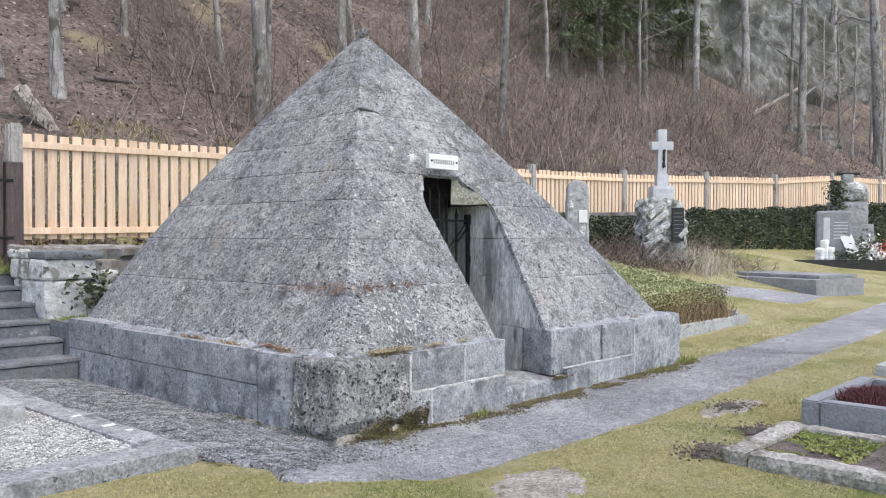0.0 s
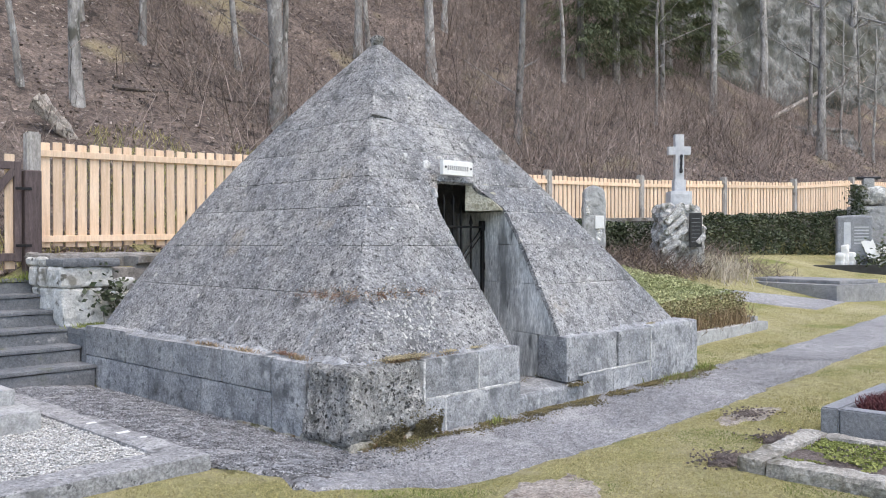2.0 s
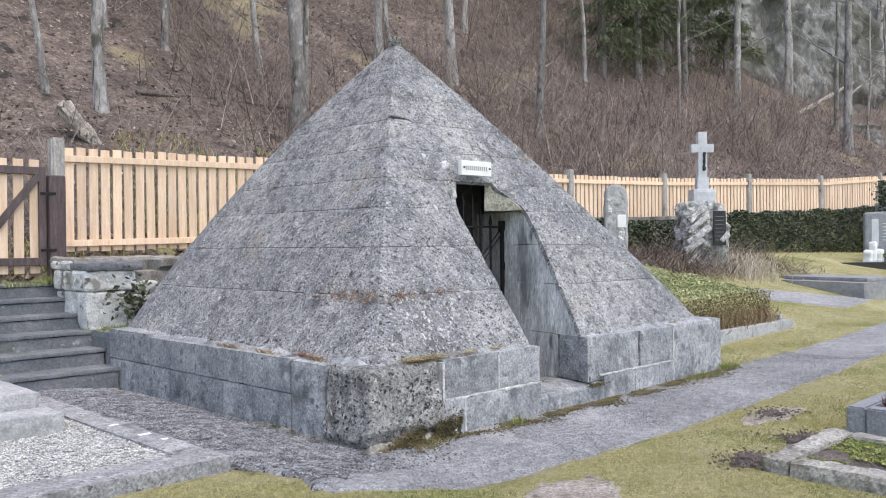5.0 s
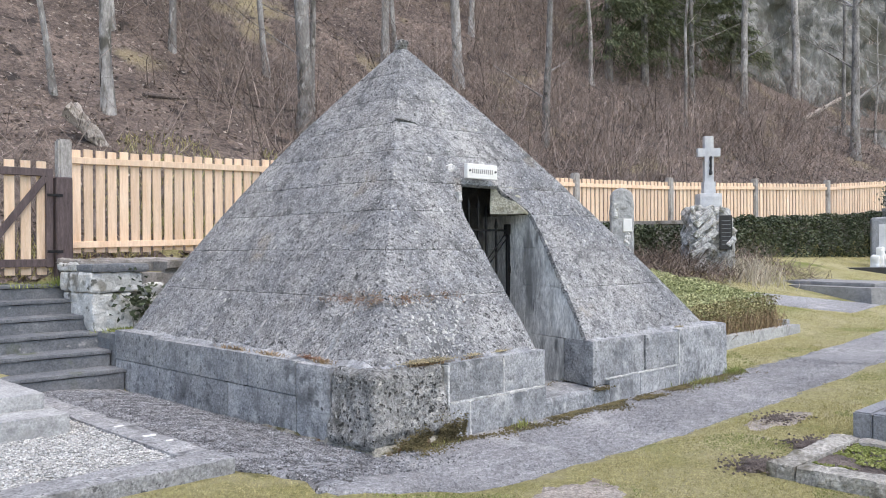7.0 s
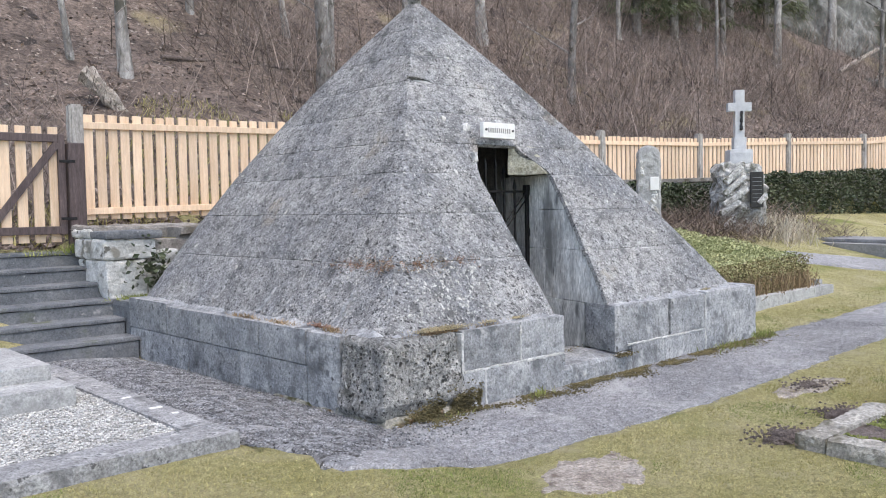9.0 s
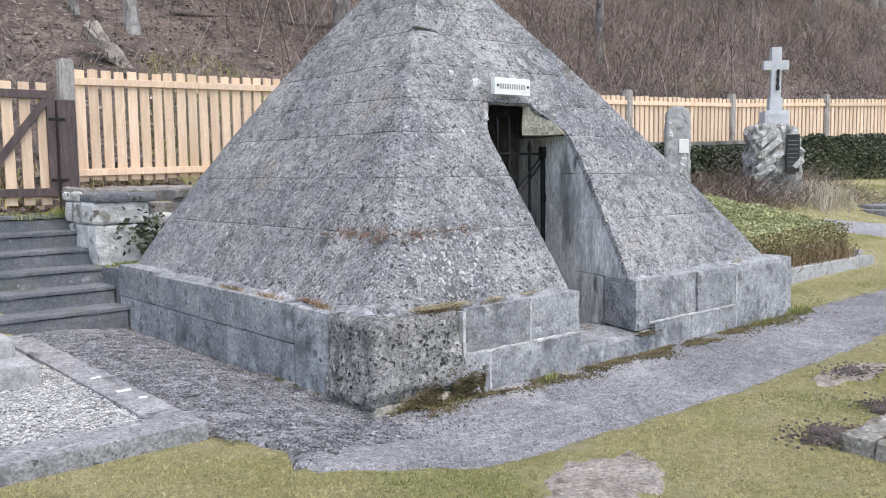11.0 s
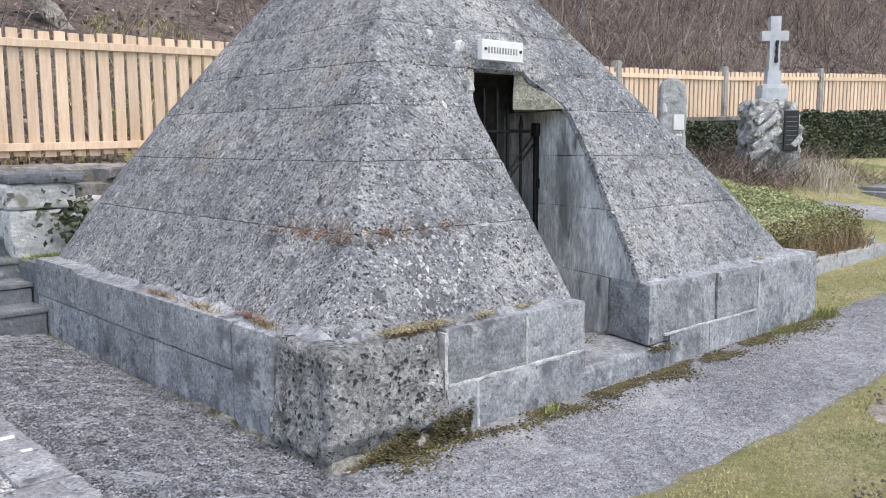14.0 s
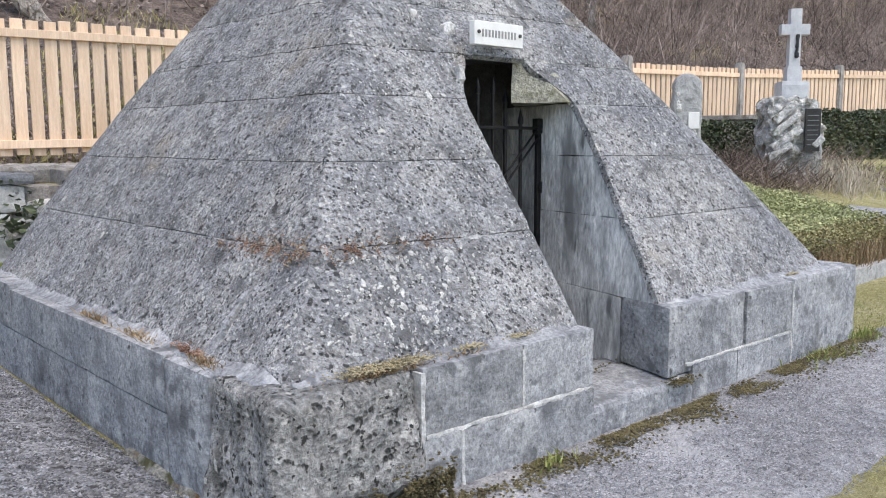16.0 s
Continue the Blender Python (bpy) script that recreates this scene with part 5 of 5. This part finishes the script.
mound("soil_patch", 0.2, -1.62, 0.46, 0.30, 0.006, M_EARTH, "bare pale earth patch in the lawn", "soil", "structure")
mound("soil_mound", 1.66, -2.08, 0.2, 0.13, 0.03, M_SOIL, "dark crumbled soil heap beside the grave kerb", "soil")
mound("soil_patch", 3.3, -1.5, 0.6, 0.16, 0.008, M_EARTH, "bare brown earth patch at the path edge", "soil", "structure")
mound("soil_mound", 2.55, -2.1, 0.18, 0.10, 0.03, M_SOIL, "dark crumbled soil heap beside the grave kerb", "soil")

pts = []
for cx, cy, n in ((1.66, -2.08, 200), (2.55, -2.1, 200), (3.3, -1.5, 150)):
    pts += [(x, y, land(x, y) + 0.03) for x, y in ((cx + rng.gauss(0, 0.13), cy + rng.gauss(0, 0.1)) for _ in range(n))]
tagged(chips("soil_crumbs", pts, 0.014, M_SOIL), "loose soil crumbs beside the grave kerbs", "soil", kind="stuff")
pts = []
for _ in range(9000):
    x = rng.uniform(0.1, 5.6)
    y = -0.04 - abs(rng.gauss(0, 0.10)) * (1 + 0.8 * noise.noise((x * 2, 0, 0)))
    if 2.0 < x < 3.0:
        y -= 0.02
    if rng.random() > 0.55 + 1.3 * noise.noise((x * 3.1, y * 7, 4)):
        continue
    pts.append((x, y, land(x, y) + 0.024 + rng.uniform(0, 0.012)))
for cx, cy, n in ((2.71, 0.46, 190), (2.79, -0.02, 200)):
    for _ in range(n):
        pts.append((cx + rng.gauss(0, 0.07), cy + rng.gauss(0, 0.03), 0.165 + abs(rng.gauss(0, 0.012))))
for _ in range(2600):
    x = min(0.82, max(0.1, 0.52 + rng.gauss(0, 0.18)))
    z = 0.03 + abs(rng.gauss(0, 0.06)) + 0.09 * smooth(0.3, 0.75, x) * rng.random()
    if noise.noise((x * 7, z * 9, 3)) > -0.15:
        pts.append((x, -0.115 + 0.5 * z * smooth(0.2, 0.0, z) + rng.gauss(0, 0.012), z))
tagged(chips("moss_clumps", pts, 0.010, M_MOSS), "dark moss growing along the foot of the plinth", "moss", kind="stuff")
pts = []
for _ in range(26000):
    y = rng.uniform(-0.55, 4.2)
    x = rng.uniform(-1.05, -0.05) if y > -0.05 else rng.uniform(-0.85, 0.9)
    if y < -0.05 and rng.random() < smooth(-0.5, 0.5, x + 0.5 * noise.noise((x * 3, y * 3, 7))):
        continue
    if noise.noise((x * 4, y * 4, 1)) > -0.3 and not (y > 3.3 and noise.noise((x * 1.5, y * 1.5, 4)) > -0.1):
        pts.append((x, y, land(x, y) + 0.032))
tagged(chips("dark_crumbs", pts, np.random.RandomState(2).uniform(0.004, 0.012, len(pts)), M_CRUMB), "dark soil crumbs and leaf bits on the gravel", "crumbs", kind="stuff")
pts = [(x, y, land(x, y) + 0.026) for x, y in ((rng.uniform(-0.5, 7), rng.uniform(-1.08, -0.05)) for _ in range(14000))]
pts = [p for p in pts if on_path(p[0], p[1])]
pale = []
for _ in range(4500):
    x = rng.uniform(-0.55, 9)
    y = path_low(x) + abs(rng.gauss(0, 0.09))
    if y < -0.15:
        pale.append((x, y, land(x, y) + 0.024))
tagged(chips("pale_chippings", pale, 0.0045, M_PATH), "pale chippings washed to the path edge", "chippings", kind="stuff")
tagged(chips("path_chippings", pts, 0.006, M_PATH), "loose grey stone chippings on the path", "chippings", kind="stuff")

pts, ways = [], []
for cx, cy, cz, sp, n, L in ((1.5, -0.12, 0.0, 0.07, 60, 0.08), (0.5, -0.12, 0.0, 0.12, 70, 0.06), (0.2, 4.75, 0.6, 0.12, 260, 0.05), (0.0, 6.0, 1.1, 0.07, 150, 0.12),
                             (5.35, -0.08, 0.02, 0.1, 160, 0.1), (-0.3, 6.12, 1.08, 0.3, 240, 0.08), (4.6, -0.1, 0.02, 0.2, 160, 0.07)):
    for _ in range(n):
        pts.append((cx + rng.gauss(0, sp), cy + rng.gauss(0, sp * 0.4), cz)), ways.append((rng.gauss(0, 0.04), rng.gauss(0, 0.04), L * rng.uniform(0.4, 1.2)))
tagged(blades("green_weeds", pts, ways, 0.012, M_GREENBLADE), "fresh green grass tufts at the foot of the walls", "weeds", kind="stuff")
pts, ways = [], []
for cx, cy, cz, sp, n, L in ((0.06, 0.72, 0.62, 0.07, 160, 0.05), (0.55, 0.05, 0.62, 0.12, 320, 0.035), (0.05, 1.5, 0.62, 0.12, 160, 0.04), (1.05, 0.05, 0.62, 0.08, 90, 0.03), (0.05, 2.1, 0.63, 0.15, 120, 0.04)):
    for _ in range(n):
        across = abs(rng.gauss(0, 0.02))
        if cx > 0.2:
            pts.append((cx + rng.gauss(0, sp), cy + across, cz - 0.01))
        else:
            pts.append((cx + across, cy + rng.gauss(0, sp), cz - 0.01))
        ways.append((rng.gauss(0, 0.03), rng.gauss(0, 0.03), L * rng.uniform(0.4, 1.2)))
for _ in range(420):
    x, z = rng.gauss(0.85, 0.22), 1.11 + rng.gauss(0, 0.035)
    c = face_point("front", x, z) if rng.random() < 0.6 else face_point("west", abs(rng.gauss(0.3, 0.35)) + 0.5, z)
    pts.append((c.x, c.y, c.z)), ways.append((rng.gauss(-0.01, 0.02), rng.gauss(-0.01, 0.02), rng.uniform(0.005, 0.025)))
tagged(blades("ledge_plants", pts, ways, 0.008, M_DRYTWIG), "brown dry moss and stonecrop on the plinth ledge", "plants", kind="stuff")
M_RUSTMOSS = surf("red_brown_stonecrop", (0.20, 0.11, 0.08), (0.33, 0.21, 0.15), 6, 40, 0.3, rnd=0.4, island=True, grain=0.3)
M_GOLDMOSS = surf("golden_moss", (0.27, 0.225, 0.125), (0.41, 0.35, 0.23), 6, 40, 0.3, rnd=0.35, island=True, grain=0.3)
rust, gold = [], []
for _ in range(1500):
    if rng.random() < 0.45:
        q = face_point("front", rng.gauss(0.85, 0.2), 1.115 + rng.gauss(0, 0.022))
        q.y -= 0.004
    elif rng.random() < 0.5:
        q = face_point("west", abs(rng.gauss(0.35, 0.25)) + 0.45, 1.1 + rng.gauss(0, 0.03))
        q.x -= 0.004
    else:
        q = Vector((0.07 + abs(rng.gauss(0, 0.025)), 0.92 + rng.gauss(0, 0.08), 0.635 + abs(rng.gauss(0, 0.015))))
    if noise.noise(q * 14) > -0.1:
        rust.append(tuple(q))
for _ in range(1200):
    x = rng.gauss(0.60, 0.12)
    gold.append((x, 0.075 + rng.gauss(0, 0.022), 0.638 + abs(rng.gauss(0, 0.012))))
for cx, n in ((1.12, 160), (1.45, 120), (4.4, 100)):
    gold += [(cx + rng.gauss(0, 0.05), 0.085 + rng.gauss(0, 0.012), 0.64 + abs(rng.gauss(0, 0.008))) for _ in range(n)]
tagged(chips("stonecrop", rust, 0.0065, M_RUSTMOSS), "red-brown stonecrop and dead moss in the tomb's joints", "moss", kind="stuff")
tagged(chips("ledge_moss", gold, 0.006, M_GOLDMOSS), "golden dry moss cushion on the plinth ledge", "moss", kind="stuff")
pts = [(0.5 + rng.gauss(0, 0.14), 4.88 + rng.gauss(0, 0.05), 0.95 + rng.gauss(0, 0.14)) for _ in range(120)]
tagged(leaves("wall_fern", pts, 0.045, M_IVY), "dark green fern leaves growing from the low wall", "fern", kind="stuff")

# ---- lichen patches on the near faces ----
M_LICHENSPOT = surf("white_lichen", (0.34, 0.337, 0.32), (0.54, 0.535, 0.51), 12, 70, 0.6, grain=0.4, rnd=0.25, island=True)


def lichen_spots(face, count, spread):
    rg = random.Random(81 + count)
    n = normal_of(face)
    u = Vector((1, 0, 0)) if face == "front" else Vector((0, 1, 0))
    w = n.cross(u)
    v, f = [], []
    for _ in range(count):
        a, z, size = spread(rg)
        lo, hi = face_range(face, z)
        if a < lo + 0.12 or a > hi - 0.1 or (face == "front" and DOOR_L - 0.1 < a < DOOR_R + 0.4 and z < DOOR_TOP + 0.3):
            continue
        c = face_point(face, a, z)
        c += n * (0.012 * noise.noise(c * 2.3) + 0.010 * noise.noise(c * 7) + 0.006 * noise.noise(c * 17) + 0.002)
        o = len(v)
        v.append(tuple(c + n * 0.004))
        turn, long = rg.uniform(0, 6.28), rg.uniform(1.0, 1.9)
        for i in range(11):
            b = 6.2832 * i / 11
            q = size * rg.uniform(0.4, 1.3)
            x, y = q * long * math.cos(b), q * math.sin(b)
            v.append(tuple(c + u * (x * math.cos(turn) - y * math.sin(turn)) + w * (x * math.sin(turn) + y * math.cos(turn)) - n * 0.003))
        for i in range(11):
            f.append((o, o + 1 + i, o + 1 + (i + 1) % 11))
    tagged(set_in(raw("lichen", v, f, M_LICHENSPOT, tomb, "white lichen patches")), kind="stuff")


def near_corner(rg):
    x, z = rg.gauss(0.92, 0.27), 0.68 + 0.40 * rg.random() ** 0.9
    return x, z, rg.uniform(0.003, 0.011) * (2.0 if rg.random() < 0.18 else 1.0)


lichen_spots("front", 330, near_corner)
lichen_spots("front", 190, lambda rg: (rg.uniform(0.3, 4.7), 0.66 + 2.7 * rg.random() ** 1.3, rg.uniform(0.004, 0.014) * (1.9 if rg.random() < 0.15 else 1)))
lichen_spots("west", 90, lambda rg: (rg.uniform(0.3, 4.2), 0.66 + 2.7 * rg.random() ** 1.2, rg.uniform(0.004, 0.011) * (1.8 if rg.random() < 0.12 else 1)))


def rib(a, b, w):
    """A weathered smear of mortar running up the slope."""
    a, b = Vector(a), Vector(b)
    bm = rough_bm(-w / 2, w / 2, -0.05, 0.012, 0, (b - a).length, 0.02, 0.022, 0.008, 14)
    for q in bm.verts:
        q.co.x = q.co.x * lerp(1.6, 0.3, q.co.z / (b - a).length) + 0.02 * noise.noise((q.co.z * 7, w * 90, 0))
    z = (b - a).normalized()
    y = normal_of("west")
    x = y.cross(z).normalized()
    m = Matrix((x, z.cross(x), z)).transposed().to_4x4()
    bmesh.ops.transform(bm, matrix=Matrix.Translation(a) @ m, verts=bm.verts)
    set_in(part("mortar_rib", bm, M_BASE, tomb, "weathered mortar smear"))


rib((0.10, 0.80, 0.62), (0.345, 0.755, 0.96), 0.05)
rib((0.135, 1.97, 0.67), (0.285, 1.90, 0.88), 0.045)
for x, z, w, h in ((2.0, 2.0, 0.055, 0.16), (2.10, 2.32, 0.10, 0.09), (2.62, 2.40, 0.10, 0.07), (2.36, 2.42, 0.06, 0.05), (1.85, 2.4, 0.05, 0.08)):
    c = face_point("front", x, z)
    set_in(part("mortar_patch", rough_bm(c.x - w / 2, c.x + w / 2, c.y - 0.012, c.y + 0.06, z - h / 2, z + h / 2, 0.02, 0.02, 0.012, 14), M_MORTAR, tomb, "white mortar patch"))
